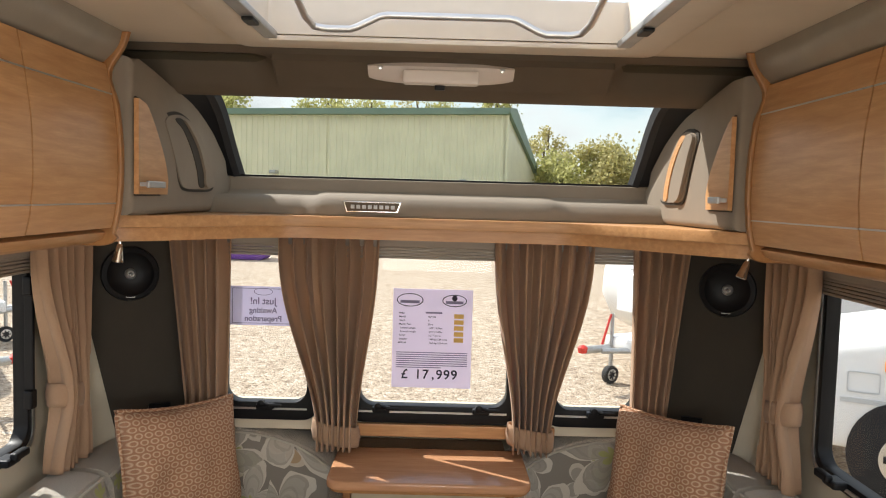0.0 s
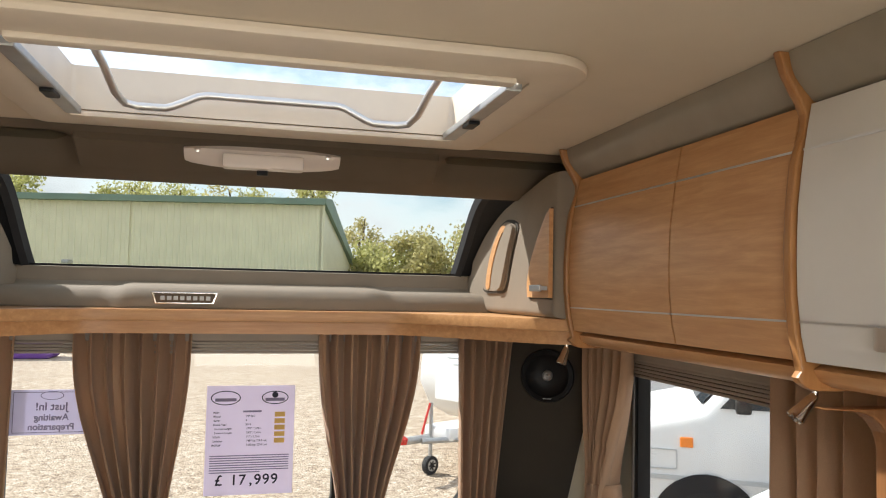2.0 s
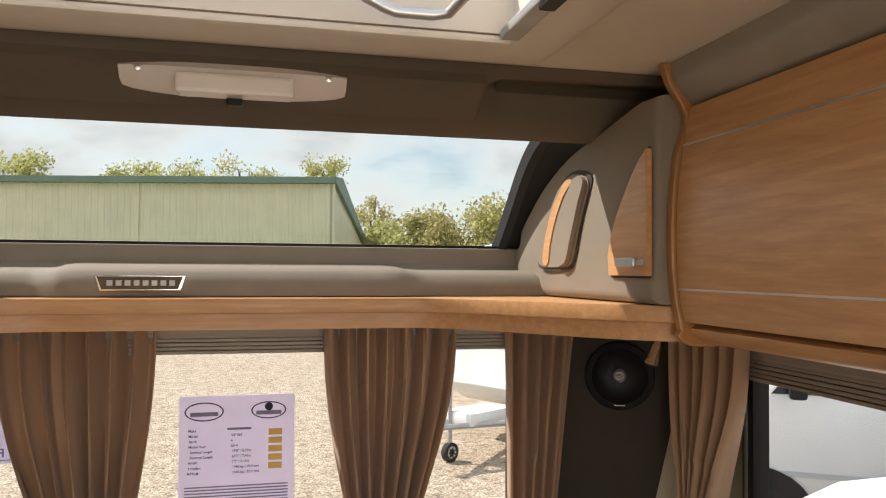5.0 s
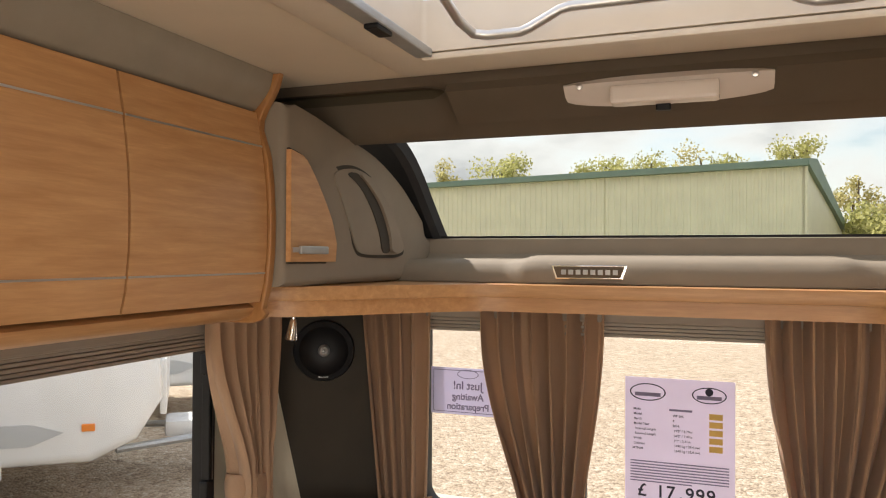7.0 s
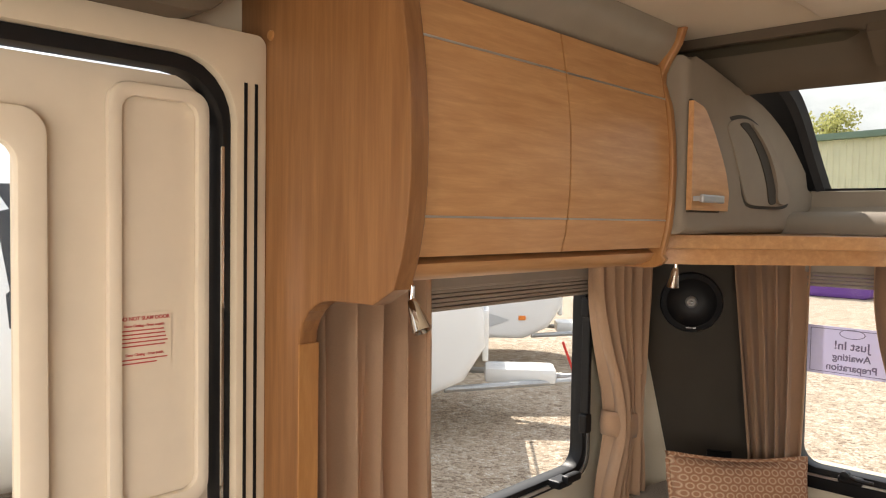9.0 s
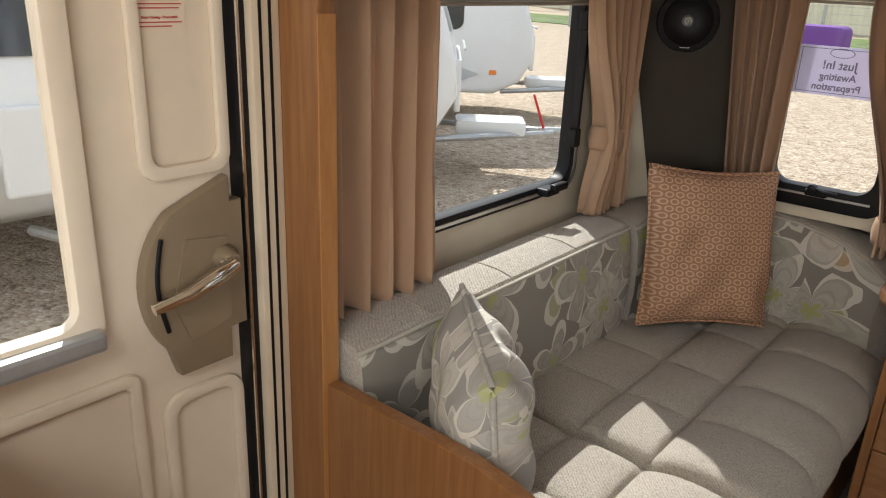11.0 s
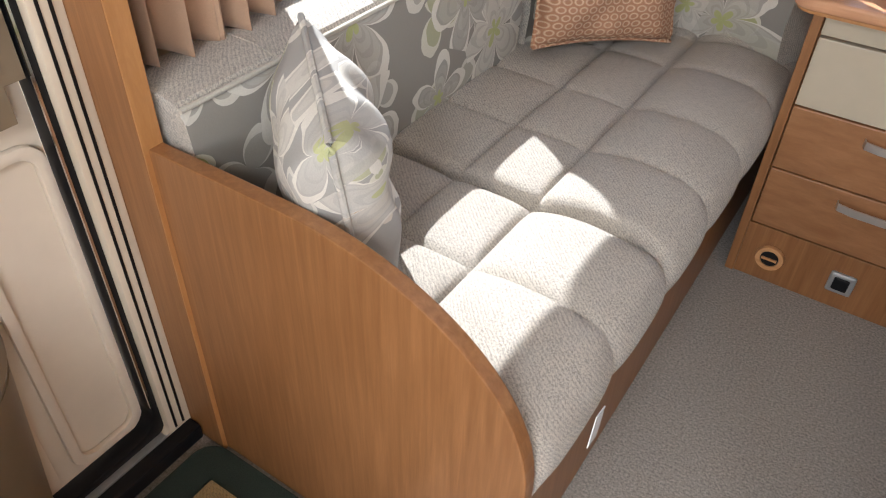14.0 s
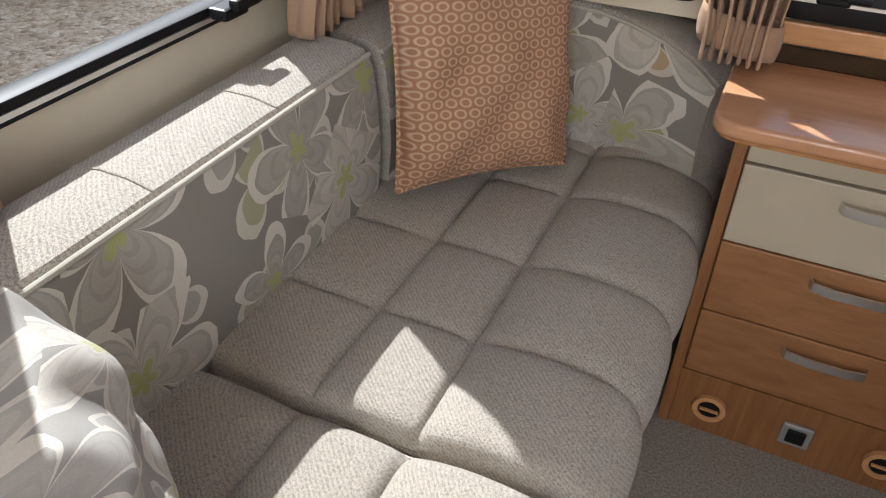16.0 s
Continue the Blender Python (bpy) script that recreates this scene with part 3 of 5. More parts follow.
# ---- front windows ----
def front_window(name, x0, x1):
    e = empty(name, "front window with rounded lower corners and black frame", "window", kind="structure")
    r = (0.055, 0.055, 0.02, 0.02)
    out, inn = rounded(x0 - 0.02, x1 + 0.02, FZ0 - 0.012, FZ1, r), rounded(x0 + 0.022, x1 - 0.022, FZ0 + 0.045, FZ1 - 0.02, 0.045)
    part("window_frame", ring(out, inn, "y", YF - 0.016, YF + 0.03, bev=0.004), m_black, e, "black rubber window frame", True)
    part("trim_strip", box(x0 + 0.02, x1 - 0.02, YF - 0.020, YF - 0.014, FZ0 + 0.022, FZ0 + 0.028), m_alu, e, "thin silver trim line")
    g = part("pane", prism(rounded(x0 + 0.012, x1 - 0.012, FZ0 + 0.03, FZ1 - 0.012, 0.05), "y", YF + 0.008, YF + 0.013), m_glass, e)
    g.visible_shadow = False
    part("blind_cassette", box(x0 - 0.03, x1 + 0.03, YF - 0.045, YF - 0.018, 1.395, 1.43, 0.005), m_blind, e)
    for i in range(4):
        part("pleat", box(x0 - 0.025, x1 + 0.025, YF - 0.04 + 0.002 * (i % 2), YF - 0.018, 1.360 + i * 0.009, 1.3675 + i * 0.009, 0.002), m_blind, e)
    w = x1 - x0
    for f in ((0.18, 0.80) if w > 0.4 else (0.5,)):
        x = x0 + w * f
        k = part("catch", box(x - 0.028, x + 0.028, YF - 0.04, YF - 0.012, FZ0 + 0.026, FZ0 + 0.044, 0.006), m_black, e)
        part("lever", tube([(x - 0.005, YF - 0.045, FZ0 + 0.05), (x + 0.02, YF - 0.055, FZ0 + 0.046), (x + 0.055, YF - 0.05, FZ0 + 0.044)], 0.006, 8), m_black, k)
        part("knob", lathe([(0.002, -0.012), (0.011, -0.01), (0.011, 0.008), (0.002, 0.012)], (x - 0.008, YF - 0.045, FZ0 + 0.05), "y", 14), m_black, k)

for i, (x0, x1) in enumerate(FW):
    front_window("window_%d" % (i + 3), x0, x1)

# wood sill behind the chest
link("window_sill", box(-0.36, 0.41, -0.002, 0.018, 0.79, 0.83, 0.004), m_wood_x, label="pale wood sill strip under the front windows", category="sill", kind="structure")


# ---- panorama window, header, ledge, pillars ----
def smooth_line(pts, steps=4, closed=False):
    """A rounded line through a few plan points."""
    k, out = len(pts), []
    for i in range(k if closed else k - 1):
        q = [pts[(i + d) % k] if closed else pts[min(k - 1, max(0, i + d))] for d in (-1, 0, 1, 2)]
        for j in range(steps):
            t = j / steps
            out.append(tuple(0.5 * (2 * q[1][c] + (q[2][c] - q[0][c]) * t + (2 * q[0][c] - 5 * q[1][c] + 4 * q[2][c] - q[3][c]) * t * t + (3 * q[1][c] - q[0][c] - 3 * q[2][c] + q[3][c]) * t ** 3) for c in (0, 1)))
    return out if closed else out + [tuple(pts[-1])]


# the raked roof curve, from the lower edge of the panorama window back under the ceiling, in y and z
GLASS = smooth_line([(0.014, 1.598), (-0.065, 1.674), (-0.154, 1.748), (-0.25, 1.802), (-0.35, 1.834), (-0.46, 1.866), (-0.56, 1.893)])

pano = empty("window_6", "wide curved panoramic front window above the shelf", "window", kind="structure")
rows = [[(x, y + 0.014, z + 0.012) for x in (-0.80, 0, 0.80)] for y, z in GLASS]
g = part("pane", loft(rows), m_glass_top, pano, "", True)
g.visible_shadow = False
for s in (-1, 1):
    rows = []
    for i, (y, z) in enumerate(q for q in GLASS if q[0] > -0.385):
        xi = 0.600 + 0.004 * math.sin(i / 3)
        rows.append([(s * xi + 0.012, y + 0.012, z + 0.010), (s * (xi + 0.006) + 0.012, y - 0.008, z - 0.008), (s * (xi + 0.022) + 0.012, y - 0.016, z - 0.014), (s * (xi + 0.030) + 0.012, y - 0.002, z - 0.002), (s * (xi + 0.16) + 0.012, y + 0.008, z + 0.006)])
    part("side_seal", loft(rows), m_black_soft, pano, "black side seal", True)

rows = []
prof = [(-0.550, 1.899), (-0.53, 1.884), (-0.505, 1.878), (-0.485, 1.876), (-0.465, 1.862), (-0.435, 1.832), (-0.405, 1.806), (-0.385, 1.80), (-0.37, 1.808), (-0.37, 1.83)]
for i in range(61):
    x = -0.95 + 1.90 * i / 60
    boss = smoothstep(-0.43, -0.37, x) * (1 - smoothstep(0.42, 0.48, x))
    row = []
    for k, (y, z) in enumerate(prof):
        d = (0, 0, 0.020, 0.026, 0.022, 0.008, 0, 0, 0, 0)[k]
        up = (0, 0, 0.026, 0.034, 0.028, 0.010, 0, 0, 0, 0)[k]
        row.append((x, y - d * boss + up * (1 - boss) * 0.8, z - 0.4 * d * boss + up * (1 - boss) * 0.5))
    rows.append(row)
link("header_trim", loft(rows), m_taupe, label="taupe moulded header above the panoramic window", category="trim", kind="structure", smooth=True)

rows = []
prof = [(0.03, 1.60), (0.0, 1.603), (-0.016, 1.600), (-0.020, 1.562), (-0.035, 1.550), (-0.13, 1.546), (-0.158, 1.535), (-0.172, 1.512), (-0.178, 1.494)]
for i in range(61):
    x = -0.72 + 1.44 * i / 60
    boss = smoothstep(-0.36, -0.32, x) * (1 - smoothstep(0.34, 0.40, x))
    rows.append([(x, y - 0.018 * boss * (k > 3), z + 0.006 * boss * (3 < k < 8)) for k, (y, z) in enumerate(prof)])
link("ledge_trim", loft(rows), m_taupe_l, label="taupe moulded ledge below the panoramic window", category="trim", kind="structure", smooth=True)


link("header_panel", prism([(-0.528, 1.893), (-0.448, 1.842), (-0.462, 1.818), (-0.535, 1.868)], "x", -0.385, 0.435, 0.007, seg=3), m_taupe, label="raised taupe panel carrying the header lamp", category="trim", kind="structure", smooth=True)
# black strip draws the shaded recess between glass and ledge
link("window_seal", box(-0.625, 0.645, -0.006, 0.012, 1.600, 1.608), m_black, label="thin black strip for the shade under the panoramic window", category="trim", kind="structure")


def pillar(name, s):
    """Padded side of the panorama window: the roof curve outside, a grab recess and a small locker door in it."""
    e = empty(name, "padded taupe window pillar with moulded grab recess", "trim", kind="structure")
    xi = lambda y: s * (0.640 + 0.045 * smoothstep(0.0, -0.6, y)) + 0.018
    edge = smooth_line([(0.004, 1.548), (-0.040, 1.620), (-0.126, 1.687), (-0.195, 1.733), (-0.305, 1.784), (-0.43, 1.814), (-0.535, 1.838), (-0.64, 1.852)], 3)
    yb = -0.647 if s < 0 else -0.612
    edge = [q for q in edge if q[0] > yb + 0.01]
    line = edge + [(yb, 1.849), (yb, 1.4935), (-0.065, 1.4935), (-0.02, 1.52)]
    bm = bmesh.new()
    lo = [bm.verts.new((xi(y), y, z)) for y, z in line]
    hi = [bm.verts.new((s * 0.98, y, z)) for y, z in line]
    f1 = bm.faces.new(lo)
    bm.faces.new(hi[::-1])
    for i in range(len(line)):
        j = (i + 1) % len(line)
        bm.faces.new((lo[i], hi[i], hi[j], lo[j]))
    bmesh.ops.bevel(bm, geom=f1.edges[:], offset=0.020, segments=4, profile=0.5, affect="EDGES")
    part("pad", bm, m_taupe_l, e, "", True)

    def plate(o, d0, d1):
        b = bmesh.new()
        a1 = [b.verts.new((xi(y) - s * d0, y, z)) for y, z in o]
        a2 = [b.verts.new((xi(y) - s * d1, y, z)) for y, z in o]
        b.faces.new(a1), b.faces.new(a2[::-1])
        for i in range(len(o)):
            j = (i + 1) % len(o)
            b.faces.new((a1[i], a2[i], a2[j], a1[j]))
        return b

    # grab recess: a dark seam round it, a plate, a slot drawn by colour and a padded bar
    rim = smooth_line([(-0.490, 1.728), (-0.452, 1.747), (-0.392, 1.752), (-0.330, 1.735), (-0.276, 1.697), (-0.222, 1.640), (-0.180, 1.572), (-0.205, 1.553), (-0.290, 1.550), (-0.372, 1.553), (-0.400, 1.572), (-0.425, 1.620), (-0.460, 1.680)], 4, True)
    narrow = (lambda o: o) if s < 0 else (lambda o: [(-0.285 + (y + 0.33) * 0.74, z) for y, z in o])
    rim = narrow(rim)
    cy, cz = (-0.33 if s < 0 else -0.285), 1.65
    inner = [(cy + (y - cy) * 0.93, cz + (z - cz) * 0.93) for y, z in rim]
    part("recess_seam", plate(rim, 0.000, 0.006), m_corner, e, "dark seam round the grab recess")
    part("recess_plate", plate(inner, 0.002, 0.0095), m_taupe_l, e, "", True)
    shift = 0.0 if s < 0 else 0.030
    slot = smooth_line([(-0.428 + shift, 1.731), (-0.392 + shift, 1.736), (-0.352 + shift, 1.712), (-0.301 + shift, 1.668), (-0.263 + shift, 1.605), (-0.256 + shift, 1.566), (-0.286 + shift , 1.565), (-0.300 + shift , 1.605), (-0.330 + shift, 1.655), (-0.380 + shift, 1.706)], 4, True)
    # left slot's shade and right slot's sunlit wood are set by plate colour
    part("painted_slot", plate(narrow(slot), 0.004, 0.012), m_corner if s < 0 else m_wood_y, e, "slot plate coloured as shade on the left, sunlit wood on the right")
    bar = smooth_line([(-0.385, 1.733), (-0.345, 1.730), (-0.290, 1.692), (-0.236, 1.632), (-0.200, 1.572), (-0.252, 1.566), (-0.262, 1.608), (-0.298, 1.668), (-0.350, 1.712)], 4, True) if s < 0 else smooth_line([(-0.470, 1.728), (-0.420, 1.735), (-0.370, 1.690), (-0.335, 1.640), (-0.312, 1.566), (-0.370, 1.566), (-0.400, 1.610), (-0.440, 1.680)], 4, True)
    part("grab_bar", plate(narrow(bar), 0.004, 0.018), m_taupe_l, e, "", True)
    # corner locker door
    o = [(yb + 0.003, 1.542), (-0.478, 1.542)] + smooth_line([(-0.474, 1.579), (-0.495, 1.633), (-0.546, 1.703), (-0.585, 1.742)], 4) + [(-0.600, 1.750), (yb + 0.003, 1.757)]
    part("door_gap", plate([(y + 0.004, z + (0.004 if z > 1.55 else -0.004)) for y, z in o], 0.0005, 0.006), m_corner, e, "dark gap round the locker door")
    d = part("locker_door", plate(o, 0.002, 0.013), m_wood_y, e, "small curved wooden corner locker door")
    x0, x1 = sorted((xi(-0.6) - s * 0.036, xi(-0.6) - s * 0.028))
    h = part("handle", box(x0, x1, yb + 0.006, -0.538, 1.557, 1.573, 0.003), m_steel, d, "brushed metal bar handle")
    for y in (yb + 0.014, -0.550):
        x0, x1 = sorted((xi(-0.6) - s * 0.030, xi(-0.6) - s * 0.008))
        part("handle_post", box(x0, x1, y - 0.004, y + 0.004, 1.560, 1.570), m_steel, d)

pillar("pillar_1", -1)
pillar("pillar_2", 1)


def badge():
    e = empty("badge", "small silver framed maker's badge on the ledge", "badge")
    part("plate", prism([(-0.252, 1.536), (-0.083, 1.536), (-0.093, 1.505), (-0.242, 1.505)], "y", -0.203, -0.194, 0.002), m_chrome, e)
    part("field", prism([(-0.246, 1.533), (-0.089, 1.533), (-0.098, 1.508), (-0.237, 1.508)], "y", -0.2055, -0.2035), m_taupe, e)
    for i in range(8):
        x = -0.228 + i * 0.0163
        part("bar", box(x, x + 0.011, -0.208, -0.206, 1.515, 1.526, 0.001), m_steel, e)

badge()


def header_lamp():
    e = empty("ceiling_lamp", "long pale plastic reading lamp under the header", "lamp", at=pose(0, -0.034, -0.005))
    rows = []
    for i in range(25):
        u = -1 + 2 * i / 24
        x = 0.02 + 0.175 * u
        w = 0.032 * (1 - abs(u) ** 6 * 0.6)
        rows.append([(x, -0.475 - w * 0.3, 1.868 + 0.024 - abs(u) ** 3 * 0.012), (x, -0.495 - w * 0.5, 1.872 - 0.006), (x, -0.485, 1.838 + abs(u) ** 3 * 0.012), (x, -0.455, 1.832 + abs(u) ** 3 * 0.012), (x, -0.44, 1.855)])
    part("body", loft(rows, close_u=True, caps=True), m_lens, e, "", True)
    part("diffuser", box(-0.07, 0.11, -0.520, -0.478, 1.826, 1.858, 0.006), m_lens, e, "translucent stepped diffuser")
    part("switch", box(0.005, 0.03, -0.49, -0.475, 1.815, 1.828, 0.003), m_black, e, "tiny dark switch")
    for x in (-0.125, 0.165):
        part("screw", lathe([(0.001, -0.004), (0.006, -0.003), (0.006, 0.003), (0.001, 0.004)], (x, -0.508, 1.862), "y", 10), m_alu, e)

header_lamp()


# ---- shelf ----
def shelf():
    e = empty("shelf", "long pale wood front shelf with curved ends", "shelf")
    def edge(inset):
        pts = []
        for i in range(41):
            x = -0.985 + 1.97 * i / 40
            a = abs(x)
            y = -0.245 - 0.375 * smoothstep(0.36, 0.80, a) if a < 0.80 else -0.62
            pts.append((x, y + inset))
        return pts
    o = edge(0) + [(0.985, 0.015), (-0.985, 0.015)]
    part("board", prism(o, "z", 1.462, 1.492, 0.004), m_wood_x, e, "", True)
    o = edge(0.035) + [(0.985, 0.015), (-0.985, 0.015)]
    part("fascia", prism(o, "z", 1.428, 1.462), m_wood_x, e, "recessed lower wood fascia", True)

shelf()


# ---- overhead lockers ----
PROF = [(0.735, 1.43), (0.710, 1.45), (0.698, 1.50), (0.692, 1.56), (0.691, 1.62), (0.694, 1.68), (0.701, 1.74), (0.710, 1.79), (0.718, 1.83)]


OUT = {-1: 0.0, 1: 0.042}


def face_x(z):
    for (xa, za), (xb, zb) in zip(PROF, PROF[1:]):
        if z <= zb:
            return xa + (xb - xa) * max(0, (z - za) / (zb - za))
    return PROF[-1][0]


def end_panel(e, s, y0, y1, low=False):
    """S-shaped wooden end panel."""
    o = []
    for i in range(25):
        z = 1.452 + (1.885 - 1.452) * i / 24
        x = face_x(z) - 0.008 if z < 1.80 else face_x(1.80) - 0.008
        if z > 1.74:
            x += 0.008 * smoothstep(1.74, 1.80, z) - 0.040 * smoothstep(1.80, 1.89, z)
        o.append((s * x, z))
    o += [(s * 0.668, ZC - 0.001), (s * 1.012, ZC - 0.001), (s * 1.012, 1.424), (s * 0.76, 1.424)]
    for i in range(5):
        a = radians(90 * i / 5)
        o.append((s * (0.735 - 0.042 * math.sin(a)), 1.452 - 0.028 * math.cos(a)))
    return part("end_panel", prism(o, "y", y0, y1, 0.004), m_wood_edge, e, "S-curved wooden end panel")


def locker(s, y0, y1, seams, mat, group, label, handle=False):
    e = empty("overhead_locker", label, "locker", group)
    ys = [y0] + seams + [y1]
    for a, b in zip(ys, ys[1:]):
        a, b = a + 0.0025, b - 0.0025
        zs = [1.466, 1.50, 1.518, 1.523, 1.56, 1.60, 1.64, 1.68, 1.72, 1.758, 1.763, 1.79, 1.826]
        rows = [[(s * face_x(z), a, z), (s * face_x(z), b, z), (s * (face_x(z) + 0.02), b, z), (s * (face_x(z) + 0.02), a, z)] for z in zs]
        d = part("door", loft(rows, close_u=True, caps=True), mat, e, "", True)
        for z in (1.5205, 1.7605):
            x0, x1 = sorted((s * (face_x(z) - 0.0015), s * (face_x(z) + 0.004)))
            part("inlay", box(x0, x1, a, b, z - 0.0016, z + 0.0016), m_alu, d, "thin silver inlay strip")
        if handle:
            x = face_x(1.49)
            yc = (a + b) / 2
            path = [(s * (x - 0.004), yc - 0.100, 1.506), (s * (x - 0.024), yc - 0.072, 1.506), (s * (x - 0.03), yc, 1.506), (s * (x - 0.024), yc + 0.072, 1.506), (s * (x - 0.004), yc + 0.100, 1.506)]
            rows = [[(px, py, pz - 0.014), (px, py, pz + 0.014), (px + s * 0.006, py, pz + 0.014), (px + s * 0.006, py, pz - 0.014)] for px, py, pz in path]
            part("handle", loft(rows, close_u=True, caps=True), m_alu, d, "wide brushed metal bow handle", True)
    x0, x1 = sorted((s * 0.74, s * 1.012))
    part("carcass", box(x0, x1, y0, y1, 1.46, 1.83), m_wood_y, e)
    rail = [(s * 0.735, 1.464), (s * 0.720, 1.455), (s * 0.728, 1.440), (s * 0.75, 1.430), (s * 0.79, 1.427), (s * 1.012, 1.427), (s * 1.012, 1.464)]
    part("bottom_rail", prism(rail, "y", y0, y1), m_wood_y, e, "", True)
    cove = [(s * 0.738, 1.829)]
    for i in range(13):
        t = i / 12
        cove.append((s * (0.722 - 0.020 * math.sin(math.pi * t) - 0.040 * t * t), 1.831 + 0.068 * t))
    cove += [(s * 0.80, ZC - 0.002), (s * 0.80, 1.832)]
    part("coving", prism(cove, "y", y0, y1), m_cove, e, "grey-brown curved coving", True)
    return e


LY0, LY1 = -1.365, -0.665
LYR = -1.385
for s in (-1, 1):
    far = LY1 if s < 0 else -0.63
    e = locker(s, LY0 if s < 0 else LYR, far, [-1.015 if s < 0 else -1.075], m_wood_y, "overhead lockers", "pale wood overhead locker with two bowed doors")
    end_panel(e, s, far, far + 0.017)
    e.location.x = OUT[s]
e = locker(1, -2.35, LYR - 0.018, [-1.86], m_white, "overhead lockers", "white fronted overhead locker with brushed handles", True)
end_panel(e, 1, LYR - 0.017, LYR - 0.001)
e.location.x = OUT[1]


def side_post(name, s, label):
    """Tall wooden divider between lounge and door, cut back below the locker."""
    o = []
    for i in range(17):
        z = 1.46 + (1.88 - 1.46) * i / 16
        o.append((s * (face_x(min(z, 1.8)) - 0.02 - 0.05 * smoothstep(1.80, 1.88, z)), z))
    o += [(s * 0.63, ZC - 0.001), (s * 1.058, ZC - 0.001), (s * 1.058, 0.0), (s * 0.90, 0.0), (s * 0.90, 1.33)]
    for i in range(1, 7):
        a = radians(90 * i / 6)
        o.append((s * (0.90 - 0.075 * (1 - math.cos(a))), 1.33 + 0.07 * math.sin(a)))
    o += [(s * 0.74, 1.402), (s * 0.70, 1.425)]
    e = empty(name, label, "panel")
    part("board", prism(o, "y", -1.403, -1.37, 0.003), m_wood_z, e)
    part("edging", box(min(s * 0.897, s * 0.8995), max(s * 0.897, s * 0.8995), -1.404, -1.369, 0.0, 1.33), m_wood_edge, e, "paler wooden edge strip")
    for z in (1.86, 1.79):
        part("screw_cap", lathe([(0.001, -0.004), (0.007, -0.003), (0.008, 0.0), (0.001, 0.001)], (s * 0.975, -1.403, z), "y", 12), m_wood_edge, e, "", True)
    return e

side_post("divider_panel", -1, "tall wooden divider panel beside the entrance door")


def right_post():
    e = empty("divider_panel", "wooden divider panel with two black sockets", "panel")
    o = [(1.058, 0.0), (0.865, 0.0), (0.865, 1.34)]
    for i in range(1, 7):
        a = radians(90 * i / 6)
        o.append((0.865 - 0.06 * (1 - math.cos(a)), 1.34 + 0.06 * math.sin(a)))
    o += [(0.76, 1.404), (1.058, 1.404)]
    part("board", prism(o, "y", -1.43, -1.40, 0.004), m_wood_z, e)
    part("side_board", box(1.0, 1.03, -2.3, -1.431, 0.0, 1.40), m_wood_z, e)
    for z in (1.33, 1.20):
        k = part("socket", box(0.988, 1.0, -1.515, -1.45, z - 0.04, z + 0.04, 0.006), m_black, e, "black plastic power socket")
        part("socket_face", box(0.984, 0.988, -1.505, -1.46, z - 0.028, z + 0.028, 0.003), m_black_soft, k)

right_post()


# ---- corner panels with loudspeakers ----
def corner(s):
    e = empty("corner_panel", "dark taupe angled corner panel beside the front window", "panel", "corner panels")
    A, B = Vector((s * 1.06, -0.14)), Vector((s * 0.745, 0.016))
    n2 = Vector((-s * (B.y - A.y), -abs(B.x - A.x))).normalized()
    def quad(p, d0, d1):
        b = bmesh.new()
        lo = [b.verts.new((*(A + (B - A) * t + n2 * d0), z)) for t, z in p]
        hi = [b.verts.new((*(A + (B - A) * t + n2 * d1), z)) for t, z in p]
        b.faces.new(lo), b.faces.new(hi[::-1])
        for i in range(len(p)):
            j = (i + 1) % len(p)
            b.faces.new((lo[i], lo[j], hi[j], hi[i]))
        return b
    part("backing", quad([(0, 0.5), (1, 0.5), (1, 1.43), (0, 1.43)], -0.01, 0.0), m_wall, e, "cream backing board")
    part("cover", quad([(0.42, 0.70), (1, 0.70), (1, 1.43), (0.05, 1.43), (0.05, 1.30)], 0.001, 0.008), m_corner, e)
    part("socket", quad([(0.62, 0.83), (0.80, 0.83), (0.80, 0.89), (0.62, 0.89)], 0.009, 0.018), m_black, e, "black socket plate")
    sp = empty("loudspeaker", "round black loudspeaker with silver centre", "loudspeaker", "loudspeakers")
    c2 = A + (B - A) * 0.47
    c = Vector((c2.x, c2.y, 1.297))
    rot = Matrix.Translation(c) @ Vector((0, 0, 1)).rotation_difference(Vector((n2.x, n2.y, 0))).to_matrix().to_4x4()
    def turned(profile):
        b = lathe(profile, (0, 0, 0), "z", 36)
        bmesh.ops.transform(b, matrix=rot, verts=b.verts)
        return b
    part("grille", turned([(0.080, 0.009), (0.083, 0.016), (0.080, 0.026), (0.066, 0.030), (0.060, 0.024), (0.03, 0.012), (0.002, 0.012)]), m_black, sp, "", True)
    part("cone_centre", turned([(0.016, 0.012), (0.016, 0.022), (0.011, 0.027), (0.006, 0.025), (0.002, 0.029)]), m_steel, sp, "silver tweeter", True)
    bl = bmesh.new()
    box(-0.013, 0.013, -0.071, -0.068, 0.026, 0.029, bm=bl)
    spin = Matrix.Translation(c) @ Matrix(((-n2.y, 0, n2.x, 0), (n2.x, 0, n2.y, 0), (0, 1, 0, 0), (0, 0, 0, 1)))
    bmesh.ops.transform(bl, matrix=spin, verts=bl.verts)
    part("logo_bar", bl, m_steel, sp, "small pale maker's mark")

corner(-1)
corner(1)


